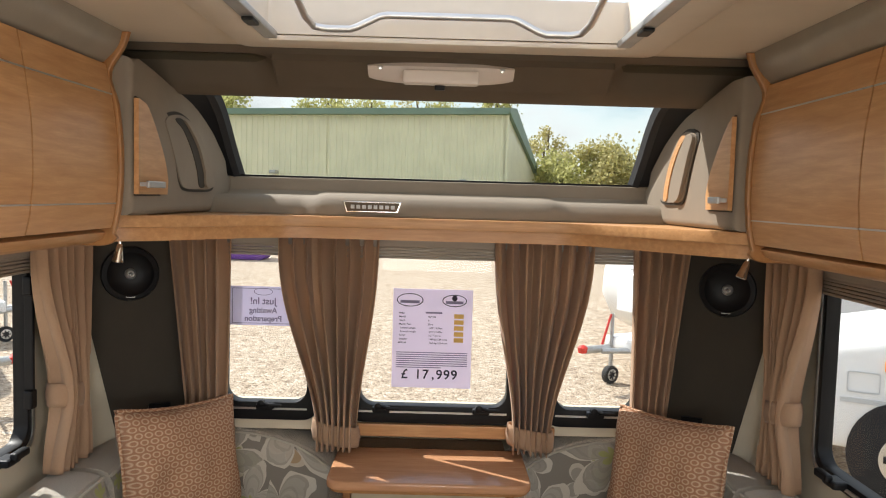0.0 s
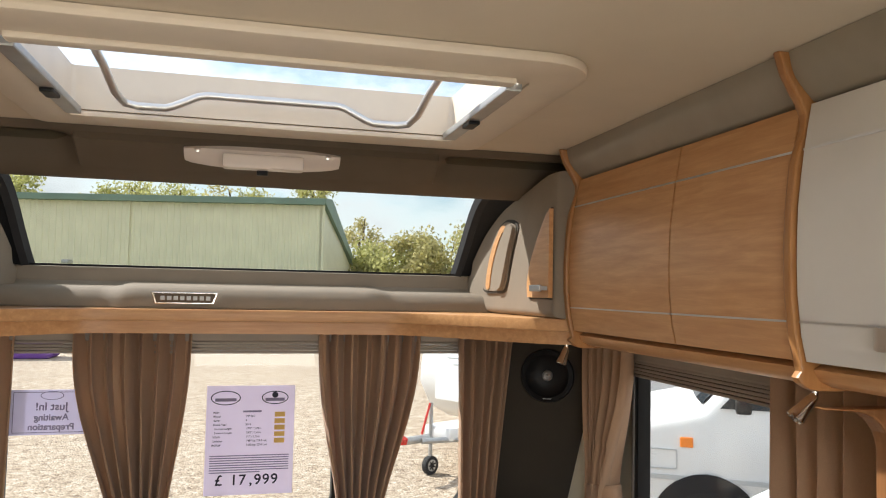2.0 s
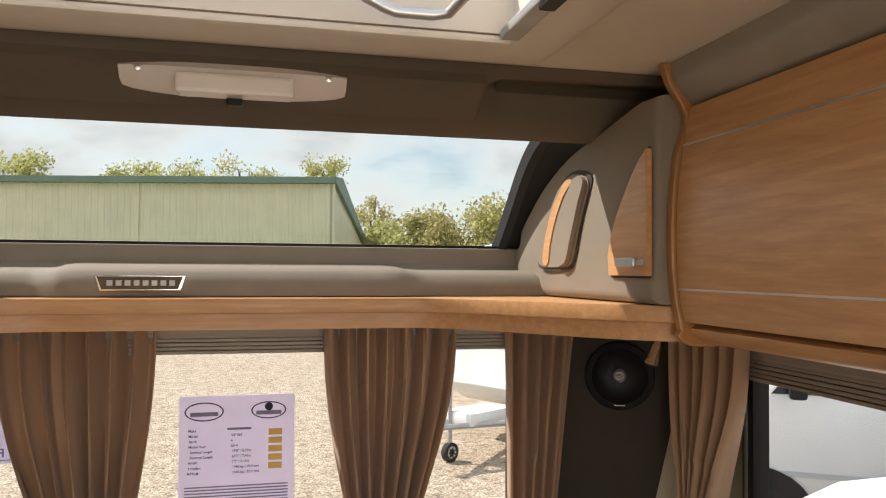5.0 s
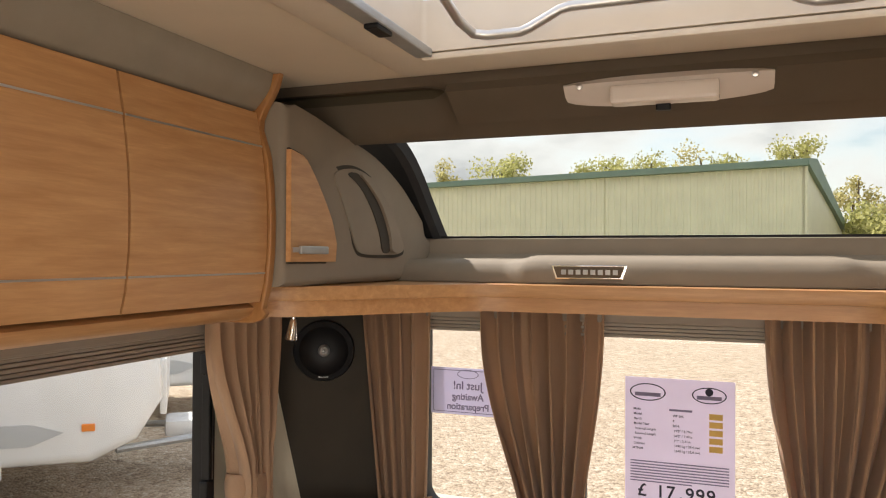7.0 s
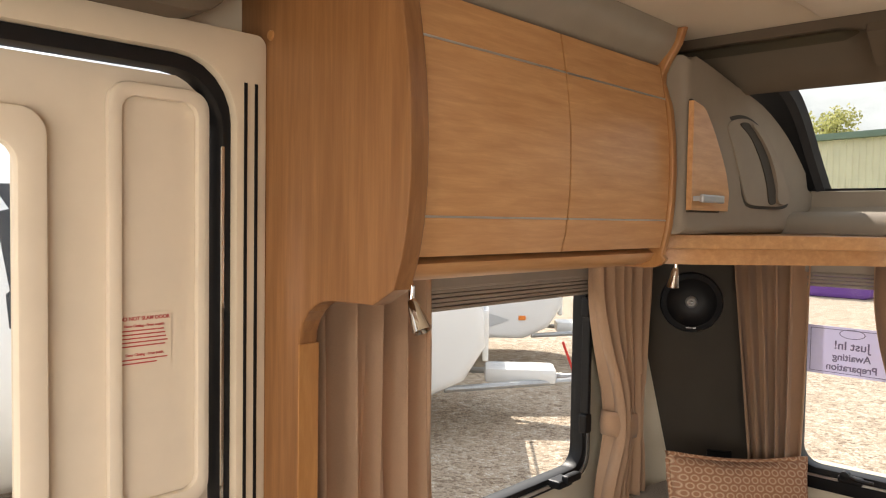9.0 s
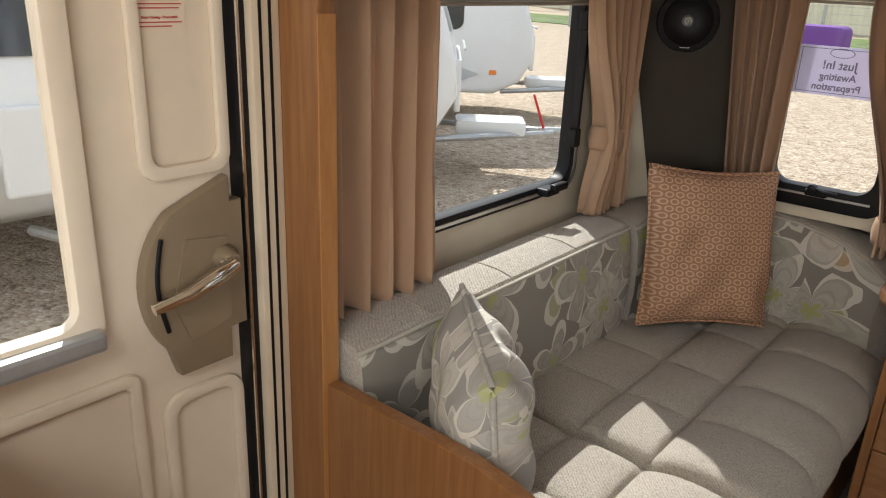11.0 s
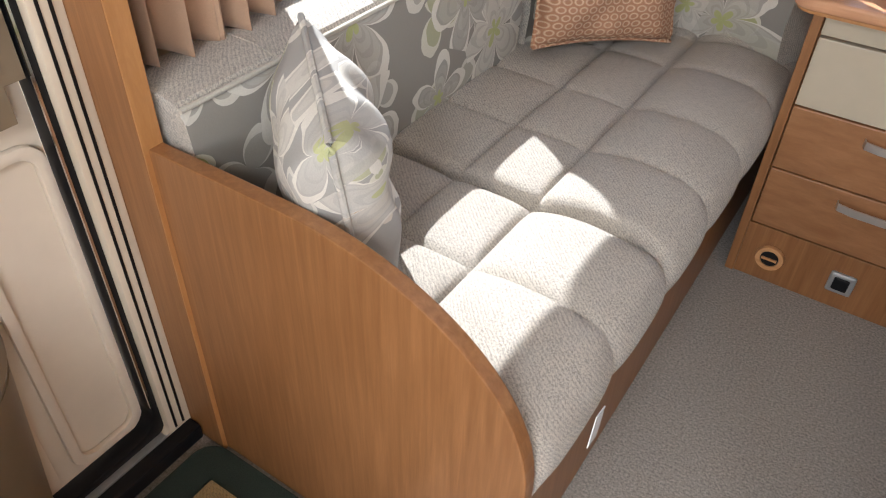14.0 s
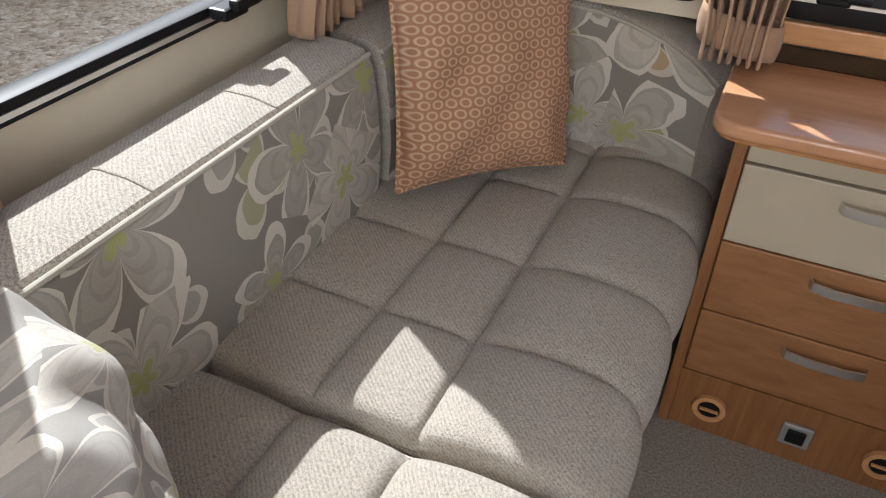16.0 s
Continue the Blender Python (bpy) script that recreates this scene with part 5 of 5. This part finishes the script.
    # threshold
    part("threshold", box(-1.05, -0.955, DOOR_Y0, DOOR_Y1 + 0.05, 0.0, 0.042, 0.006), m_black, e, "dark metal door threshold")
    part("threshold_strip", box(-1.03, -0.985, DOOR_Y0, DOOR_Y1 + 0.02, 0.042, 0.047), m_steel, e, "worn steel threshold strip")

door()
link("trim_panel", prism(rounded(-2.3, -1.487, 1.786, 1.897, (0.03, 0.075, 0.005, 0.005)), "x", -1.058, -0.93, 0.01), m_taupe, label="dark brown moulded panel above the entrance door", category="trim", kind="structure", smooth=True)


def mat():
    e = empty("door_mat", "dark green door mat with tan centre", "mat")
    part("border", prism(rounded(-0.935, -0.52, -1.97, -1.405, 0.05), "z", 0.002, 0.014, 0.004), m_rug, e)
    part("centre", prism(rounded(-0.855, -0.60, -1.89, -1.475, 0.004), "z", 0.014, 0.019), m_rug_mid, e, "tan woven centre")

mat()


def kitchen():
    e = empty("kitchen_unit", "wooden kitchen base unit", "cabinet")
    part("body", box(-0.93, -0.39, -2.75, -2.03, 0.0, 0.868), m_wood_z, e)
    w = empty("worktop", "pale speckled kitchen worktop with rounded corner", "worktop")
    part("slab", prism(rounded(-0.95, -0.345, -2.80, -1.975, (0.01, 0.01, 0.085, 0.02), 10), "z", 0.880, 0.902, 0.009, seg=4), m_work, w, "", True)
    part("edging", prism(rounded(-0.948, -0.347, -2.798, -1.977, (0.01, 0.01, 0.084, 0.02), 10), "z", 0.868, 0.8795, 0.004, seg=3), m_work, w, "rounded lower edge of the worktop", True)

kitchen()


# ---- papers in the windows ----
def price_sheet():
    e = empty("price_sheet", "lilac A4 price sheet taped to the front window", "sign", at=pose(0.012, 0.0, 1.108))
    part("sheet", box(-0.125, 0.125, -0.0008, 0.0008, -0.157, 0.157), m_paper, e)
    turn = pose(0, -0.0014, 0, 90, 0, 0)
    for xc, k in ((-0.072, 1.0), (0.068, 0.92)):
        o = [(xc + 0.042 * k * math.cos(a), 0.122 + 0.021 * k * math.sin(a)) for a in [2 * math.pi * i / 32 for i in range(32)]]
        i = [(xc + 0.039 * k * math.cos(a), 0.122 + 0.0185 * k * math.sin(a)) for a in [2 * math.pi * i / 32 for i in range(32)]]
        part("emblem", ring(o, i, "y", -0.0016, -0.0009), m_ink, e, "oval emblem outline")
        part("emblem_bar", box(xc - 0.03 * k, xc + 0.03 * k, -0.0016, -0.0009, 0.112, 0.121), m_ink_soft, e)
        part("emblem_mark", lathe([(0.001, -0.0009), (0.009, -0.0009), (0.009, -0.0016), (0.001, -0.0016)], (xc, 0, 0.130), "y", 16), m_ink, e) if xc > 0 else None
    left = ("Make", "Model", "Berth", "Model Year", "Internal Length", "External Length", "Width", "Unladen", "MTPLM")
    right = ("", "VIP 565", "4", "2014", "19'0\" / 5.79m", "24'5\" / 7.47m", "7'7\" / 2.31m", "1490 kg / 29.4 cwt", "1645 kg / 32.4 cwt")
    for i, (a, b) in enumerate(zip(left, right)):
        z = 0.078 - i * 0.0118
        writing("lettering", a, 0.0078, m_ink, e, Matrix.Translation((-0.092 + 0.0018 * len(a) - 0.012, 0, z)) @ turn, "", 0.0001)
        if b:
            writing("lettering", b, 0.0078, m_ink, e, Matrix.Translation((-0.014 + 0.0018 * len(b), 0, z)) @ turn, "", 0.0001)
    part("text_bar", box(-0.022, 0.03, -0.0014, -0.0009, 0.080, 0.085), m_ink_soft, e)
    for i in range(5):
        part("gold_panel", box(0.068, 0.098, -0.0014, -0.0009, 0.066 - i * 0.019, 0.080 - i * 0.019), m_ink_gold, e, "gold shaded panel")
    for i in range(8):
        z = -0.046 - i * 0.0068
        part("text_bar", box(-0.112, 0.112 if i < 7 else 0.03, -0.0013, -0.0009, z, z + 0.0028), m_ink_soft, e)
    for k, ch in enumerate("\u00a3 17,999"):
        if ch != " ":
            writing("price", ch, 0.042, m_ink, e, Matrix.Translation((-0.089 + 0.0236 * k + 0.004 * (k < 1) - (0.004 if k > 4 else 0), 0, -0.128)) @ turn, "bold black price figure", 0.0005)

price_sheet()


def notice():
    e = empty("window_notice", "lilac notice seen reversed in the front window", "sign", at=pose(-0.525, 0.018, 1.195))
    part("sheet", box(-0.105, 0.105, -0.0008, 0.0008, -0.062, 0.062), m_paper_b, e)
    flip = Matrix.Diagonal((-1, 1, 1, 1)) @ pose(0, -0.0014, 0, 90, 0, 0)
    for t, z, q in (("Just In!", 0.006, 0.030), ("Awaiting", -0.022, 0.025), ("Preparation", -0.048, 0.025)):
        writing("lettering", t, q, m_ink_soft, e, Matrix.Translation((0.0, 0, z)) @ flip, "", 0.0005)
    o = [(0.03 * math.cos(a), 0.046 + 0.012 * math.sin(a)) for a in [2 * math.pi * i / 24 for i in range(24)]]
    i = [(0.028 * math.cos(a), 0.046 + 0.0105 * math.sin(a)) for a in [2 * math.pi * i / 24 for i in range(24)]]
    part("emblem", ring(o, i, "y", -0.0015, -0.0009), m_ink_soft, e)
    part("border", ring(rounded(-0.098, 0.098, -0.056, 0.056, 0.001, 1), rounded(-0.0965, 0.0965, -0.0545, 0.0545, 0.001, 1), "y", -0.0015, -0.0009), m_ink_soft, e)

notice()


# ---- outdoors ----
GZ = -0.62
bm = bmesh.new()
bmesh.ops.create_grid(bm, x_segments=40, y_segments=40, size=400, matrix=Matrix.Translation((0, 0, GZ)))
link("ground", bm, m_gravel, label="pale brown gravel yard", category="ground", kind="structure")
link("grass_verge", box(-60, 60, 29, 36, GZ, GZ + 0.03), m_grass, label="green grass verge in front of barn", category="grass", kind="structure")


def barn():
    e = empty("barn", "long pale green corrugated metal barn", "building", at=pose(3.6, 37, 0, 0, 0, -14) @ pose(-4.2, -37, 0))
    x0, x1, y0, y1, h = -34, 3.9, 37, 50, 5.95
    pts = []
    x = x0
    while x < x1:
        pts += [(x, y0), (x + 0.16, y0), (x + 0.20, y0 - 0.05), (x + 0.28, y0 - 0.05), (x + 0.32, y0)]
        x += 0.34
    pts.append((x1, y0))
    part("front_wall", loft([[(a, b, GZ) for a, b in pts], [(a, b, h) for a, b in pts]]), m_barn, e)
    part("end_wall", prism([(y0, GZ), (y1, GZ), (y1, h - 3), (y0 + 1.0, h)] + [(y0, h)], "x", x1 - 0.1, x1 + 0.05), m_barn, e)
    part("roof", prism([(y0 - 0.3, h), (y0 - 0.3, h + 0.28), (y0 + 2, h + 0.5), (y1, h - 2.4), (y1, h - 2.8)], "x", x0, x1 + 0.25), m_barn_roof, e)
    part("gutter", box(x0, x1 + 0.2, y0 - 0.42, y0 - 0.3, h - 0.05, h + 0.12), m_barn_roof, e)
    part("lamp", box(-9.3, -8.9, y0 - 0.5, y0 - 0.05, 2.6, 2.8, 0.05), m_steel, e, "small wall floodlight")
    part("lamp", box(1.6, 1.9, y0 - 0.5, y0 - 0.05, 2.2, 2.5, 0.05), m_steel, e, "small wall floodlight")
    part("joint_strip", box(-6.15, -6.05, y0 - 0.1, y0 - 0.04, GZ, h), m_barn, e)

barn()


def tree(x, y, h, w, mat, seed, n=1500, low=0.38, clumps=11):
    rnd = random.Random(seed)
    e = empty("tree", "spring tree with loose yellow-green crown", "tree", "yard trees")
    z0 = GZ
    bm = bmesh.new()
    tube([(x, y, z0), (x + 0.1, y, z0 + h * 0.3), (x - 0.05, y, z0 + h * 0.6), (x, y, z0 + h * 0.9)], 0.2, 8, bm=bm, radii=[h * 0.03, h * 0.022, h * 0.013, 0.02])
    lumps = []
    for i in range(clumps):
        a, q = rnd.uniform(0, 6.28), rnd.uniform(0.35, 1.0)
        c = Vector((x + w * 0.5 * q * math.cos(a), y + w * 0.4 * q * math.sin(a), z0 + h * rnd.uniform(low, 0.93)))
        lumps.append((c, w * rnd.uniform(0.14, 0.28)))
        tube([(x, y, z0 + h * rnd.uniform(0.25, 0.5)), (c + Vector((x, y, c.z - 0.3))) / 2, c], 0.05, 5, bm=bm, radii=[h * 0.012, h * 0.007, 0.012])
    part("trunk", bm, m_bark, e)
    vs, fs = [], []
    for i in range(n):
        c, r = lumps[i % len(lumps)]
        d = Vector((rnd.gauss(0, 1), rnd.gauss(0, 1), rnd.gauss(0, 0.8)))
        p = c + d.normalized() * r * rnd.uniform(0.3, 1.15)
        sz = rnd.uniform(0.07, 0.17) * (0.6 + w / 14)
        a = Vector((rnd.gauss(0, 1), rnd.gauss(0, 1), rnd.gauss(0, 1))).normalized() * sz
        b = a.cross(Vector((rnd.gauss(0, 1), rnd.gauss(0, 1), rnd.gauss(0, 1)))).normalized() * sz * 0.7
        k = len(vs)
        vs += [p - a, p + b, p + a, p - b]
        fs.append((k, k + 1, k + 2, k + 3))
    me = bpy.data.meshes.new("crown")
    me.from_pydata(vs, [], fs)
    me.materials.append(mat)
    c = new("crown", me)
    c.parent = e

rnd = random.Random(11)
for i in range(13):
    tree(-32 + i * 3.3 + rnd.uniform(-1, 1), 56 + rnd.uniform(-2, 3), rnd.uniform(8.8, 11.6), rnd.uniform(3.2, 5.5), m_leaf if i % 3 else m_leaf_y, 100 + i, 2600)
for i in range(12):
    tree(9 + i * 2.7 + rnd.uniform(-0.6, 0.6), 47 - i * 2.0 + rnd.uniform(-1, 1), 4.9 + 0.75 * i + rnd.uniform(-0.5, 0.6), 6.0, m_leaf_y if i % 2 else m_leaf, 140 + i, 9000, 0.12, 24)


def fence():
    e = empty("fence", "wire mesh fence with concrete posts", "fence")
    for i in range(12):
        x = -26 + i * 2.6
        part("post", box(x - 0.05, x + 0.05, 27.95, 28.05, GZ, GZ + 1.5), m_steel, e)
    for z in (0.2, 0.55, 0.9, 1.2, 1.45):
        part("wire", box(-26, 2.6, 27.99, 28.01, GZ + z, GZ + z + 0.012), m_steel, e)

fence()


def wheel(parent, x, y, r, w, axis="x"):
    k = part("wheel", lathe([(r * 0.55, -w / 2), (r * 0.96, -w / 2), (r, -w * 0.3), (r, w * 0.3), (r * 0.96, w / 2), (r * 0.55, w / 2)], (x, y, GZ + r), axis, 32), m_tyre, parent, "", True)
    part("rim", lathe([(0.02, -w * 0.48), (r * 0.5, -w * 0.53), (r * 0.62, -w * 0.5), (r * 0.62, w * 0.5), (r * 0.5, w * 0.53), (0.02, w * 0.48)], (x, y, GZ + r), axis, 28), m_alu, k, "", True)
    for i in range(7):
        a = 2 * math.pi * i / 7
        p, q = (r * 0.30 * math.cos(a), r * 0.30 * math.sin(a)), (r * 0.52 * math.cos(a), r * 0.52 * math.sin(a))
        for sd in (-1, 1):
            o = sd * w * 0.54
            pts = [(x + o, y + p[0], GZ + r + p[1]), (x + o, y + q[0], GZ + r + q[1])] if axis == "x" else [(x + p[0], y + o, GZ + r + p[1]), (x + q[0], y + o, GZ + r + q[1])]
            part("rim_slot", tube(pts, 0.028 * r / 0.33, 6), m_black, k)


def touring_caravan(m, label, L=5.6, W=2.2, stripe=m_gel_g, jockey=True):
    """Front nose points along local +y; hitch in front of it."""
    e = empty("touring_caravan", label, "caravan", "parked caravans", at=m)
    g = GZ
    nose = [(-L, g + 0.45), (-0.55, g + 0.45), (-0.20, g + 0.62), (0.0, g + 0.95), (-0.02, g + 1.25), (-0.16, g + 1.70), (-0.38, g + 2.15), (-0.75, g + 2.48), (-1.3, g + 2.58), (-L + 0.5, g + 2.58), (-L + 0.1, g + 2.4), (-L, g + 1.9)]
    part("body", prism(nose, "x", -W / 2, W / 2, 0.09, seg=4), m_gel, e, "", True)
    fw = [(-0.10, g + 1.50), (-0.155, g + 1.68), (-0.37, g + 2.13), (-0.55, g + 2.30)]
    rows = [[(x, y + 0.035 - 0.05 * (abs(x) / 0.9) ** 4, z) for x in [-0.85 + 1.7 * i / 16 for i in range(17)]] for y, z in fw]
    part("front_window", loft(rows), m_dark_glass, e, "dark curved front window", True)
    for x in (-W / 2 - 0.006, W / 2 + 0.006):
        part("side_window", prism(rounded(-1.9, -1.0, g + 1.30, g + 1.95, 0.12), "x", x - 0.006, x + 0.006), m_dark_glass, e, "", True)
        part("side_window", prism(rounded(-4.3, -3.3, g + 1.35, g + 1.95, 0.12), "x", x - 0.006, x + 0.006), m_dark_glass, e, "", True)
        part("side_stripe", prism([(-L + 0.2, g + 0.62), (-1.0, g + 0.62), (-0.75, g + 0.72), (-1.0, g + 0.80), (-2.2, g + 0.80), (-L + 0.2, g + 0.80)], "x", x - 0.004, x + 0.004), stripe, e, "grey side flash")
        part("skirt", box(x - 0.01, x + 0.01, -L + 0.1, -1.2, g + 0.37, g + 0.52, 0.004), m_gel, e)
        part("marker_lamp", box(x - 0.015, x + 0.015, -0.62, -0.52, g + 0.72, g + 0.78, 0.006), m_orange, e, "orange side marker lamp")
    part("gas_locker", box(-0.75, 0.75, -0.03, 0.03, g + 0.75, g + 1.25, 0.02), m_gel, e)
    part("front_grab_rail", tube([(-0.5, 0.06, g + 1.32), (0.5, 0.06, g + 1.32)], 0.015), m_gel_g, e)
    h = part("hitch_cover", box(-0.22, 0.22, 0.0, 0.75, g + 0.42, g + 0.58, 0.05), m_gel, e, "white hitch fairing", True)
    for s in (-1, 1):
        part("drawbar", tube([(s * 0.55, -0.4, g + 0.42), (0.05 * s, 1.05, g + 0.45)], 0.035, 8), m_steel, e)
    part("coupling", tube([(0, 0.9, g + 0.46), (0, 1.3, g + 0.47)], 0.045, 10), m_steel, e, "", True)
    part("brake_lever", tube([(0.05, 0.95, g + 0.5), (0.05, 0.82, g + 0.85)], 0.014, 8), m_red, e, "red hand brake lever")
    part("hitch_head", lathe([(0.01, -0.05), (0.05, -0.04), (0.06, 0.02), (0.02, 0.05)], (0, 1.3, g + 0.48), "z", 16), m_red, e)
    if jockey:
        part("jockey_tube", tube([(0.1, 0.75, g + 0.85), (0.1, 0.75, g + 0.2)], 0.024, 10), m_steel, e, "", True)
        wheel(e, 0.1, 0.75, 0.11, 0.07)
    for s in (-1, 1):
        wheel(e, s * (W / 2 - 0.12), -L * 0.55, 0.32, 0.19)
    return e

touring_caravan(pose(-5.1, 4.1, 0, 0, 0, -50), "white touring caravan parked beside the yard", jockey=False)
touring_caravan(pose(-6.6, 7.6, 0, 0, 0, -50), "white touring caravan behind another one")
touring_caravan(pose(-4.3, 0.1, 0, 0, 0, -96), "white touring caravan seen through the door window")
touring_caravan(pose(2.8, 6.85, 0, 0, 0, 122), "white touring caravan with red hitch parts")
touring_caravan(pose(6.0, 24, 0, 0, 0, 95), "white touring caravan across the yard")


def van(m):
    e = empty("van", "white panel van with dark windows", "van", at=m)
    g = GZ
    o = [(-2.4, g + 0.35), (2.15, g + 0.35), (2.35, g + 0.55), (2.38, g + 0.95), (2.1, g + 1.15), (1.55, g + 1.28), (0.95, g + 1.95), (0.6, g + 2.05), (-2.35, g + 2.05), (-2.4, g + 1.9)]
    part("body", prism(o, "x", -0.95, 0.95, 0.10, seg=4), m_gel, e, "", True)
    part("windscreen", loft([[(x, 1.58 - 0.03 * (abs(x) / 0.8) ** 3, g + 1.31) for x in (-0.8, -0.4, 0, 0.4, 0.8)], [(x, 1.02, g + 1.92) for x in (-0.72, -0.4, 0, 0.4, 0.72)]]), m_dark_glass, e)
    for s in (-1, 1):
        x = s * 0.957
        part("side_window", prism([(0.30, g + 1.30), (1.42, g + 1.30), (0.95, g + 1.84), (0.30, g + 1.86)], "x", x - 0.006, x + 0.006), m_dark_glass, e)
        part("side_window", prism(rounded(-1.5, 0.1, g + 1.32, g + 1.84, 0.06), "x", x - 0.006, x + 0.006), m_dark_glass, e)
        part("mirror", box(x - 0.04 + s * 0.12, x + 0.04 + s * 0.12, 1.20, 1.32, g + 1.28, g + 1.52, 0.03), m_black, e, "black door mirror")
        part("indicator", box(x - 0.012, x + 0.012, 1.62, 1.72, g + 0.98, g + 1.06, 0.01), m_orange, e, "orange side indicator")
        part("door_line", box(x - 0.004, x + 0.004, 0.22, 0.235, g + 0.45, g + 1.9), m_gel_g, e)
        part("rubbing_strip", box(x - 0.006, x + 0.006, -2.2, 2.0, g + 0.72, g + 0.755), m_gel_g, e)
        part("fuel_flap", ring(rounded(1.74, 1.96, g + 0.80, g + 0.96, 0.02), rounded(1.748, 1.952, g + 0.808, g + 0.952, 0.018), "x", x - 0.005, x + 0.005), m_gel_g, e)
        for y in (1.52, -1.5):
            part("wheel_arch", lathe([(0.30, -0.01), (0.42, -0.01), (0.42, 0.012), (0.30, 0.012)], (x, y, g + 0.36), "x", 32), m_black_soft, e, "dark wheel arch")
            wheel(e, s * 0.87, y, 0.33, 0.20)
    part("bumper", box(-0.93, 0.93, 2.25, 2.45, g + 0.35, g + 0.65, 0.05), m_gel_g, e)
    for s in (-1, 1):
        part("headlight", box(s * 0.78 - 0.14, s * 0.78 + 0.14, 2.28, 2.40, g + 0.78, g + 0.98, 0.04), m_lens, e, "clear headlight")
    return e

van(pose(5.30, 3.08, 0, 0, 0, 60))


def car(m):
    e = empty("car", "white saloon car with curved bonnet", "car", at=m)
    g = GZ
    o = [(-2.0, g + 0.3), (1.95, g + 0.3), (2.1, g + 0.5), (2.05, g + 0.72), (1.7, g + 0.92), (0.85, g + 1.08), (0.2, g + 1.45), (-0.9, g + 1.5), (-1.7, g + 1.15), (-2.1, g + 0.95), (-2.12, g + 0.5)]
    part("body", prism(o, "x", -0.86, 0.86, 0.12, seg=4), m_gel, e, "", True)
    part("windscreen", loft([[(x, 0.86, g + 1.11) for x in (-0.68, 0, 0.68)], [(x, 0.26, g + 1.43) for x in (-0.6, 0, 0.6)]]), m_dark_glass, e)
    for s in (-1, 1):
        x = s * 0.866
        part("side_window", prism([(0.62, g + 1.08), (0.16, g + 1.38), (-0.85, g + 1.42), (-1.45, g + 1.1)], "x", x - 0.006, x + 0.006), m_dark_glass, e)
        part("headlight", box(s * 0.66 - 0.14, s * 0.66 + 0.14, 1.86, 2.06, g + 0.62, g + 0.80, 0.06), m_lens, e, "clear wraparound headlight", True)
        for y in (1.3, -1.3):
            part("wheel_arch", lathe([(0.28, -0.01), (0.37, -0.01), (0.37, 0.012), (0.28, 0.012)], (x, y, g + 0.32), "x", 28), m_black_soft, e)
            wheel(e, s * 0.79, y, 0.30, 0.19)
    part("grille", box(-0.4, 0.4, 2.05, 2.12, g + 0.42, g + 0.58, 0.03), m_black, e)
    part("bumper", box(-0.8, 0.8, 1.98, 2.16, g + 0.3, g + 0.42, 0.04), m_gel_g, e)

car(pose(4.55, 0.62, 0, 0, 0, 62))
link("tarpaulin", prism(rounded(-7.6, -5.5, GZ, GZ + 1.05, 0.2), "y", 21.5, 22.5, 0.1), m_purple, label="purple sheet over a stack in the yard", category="tarpaulin")
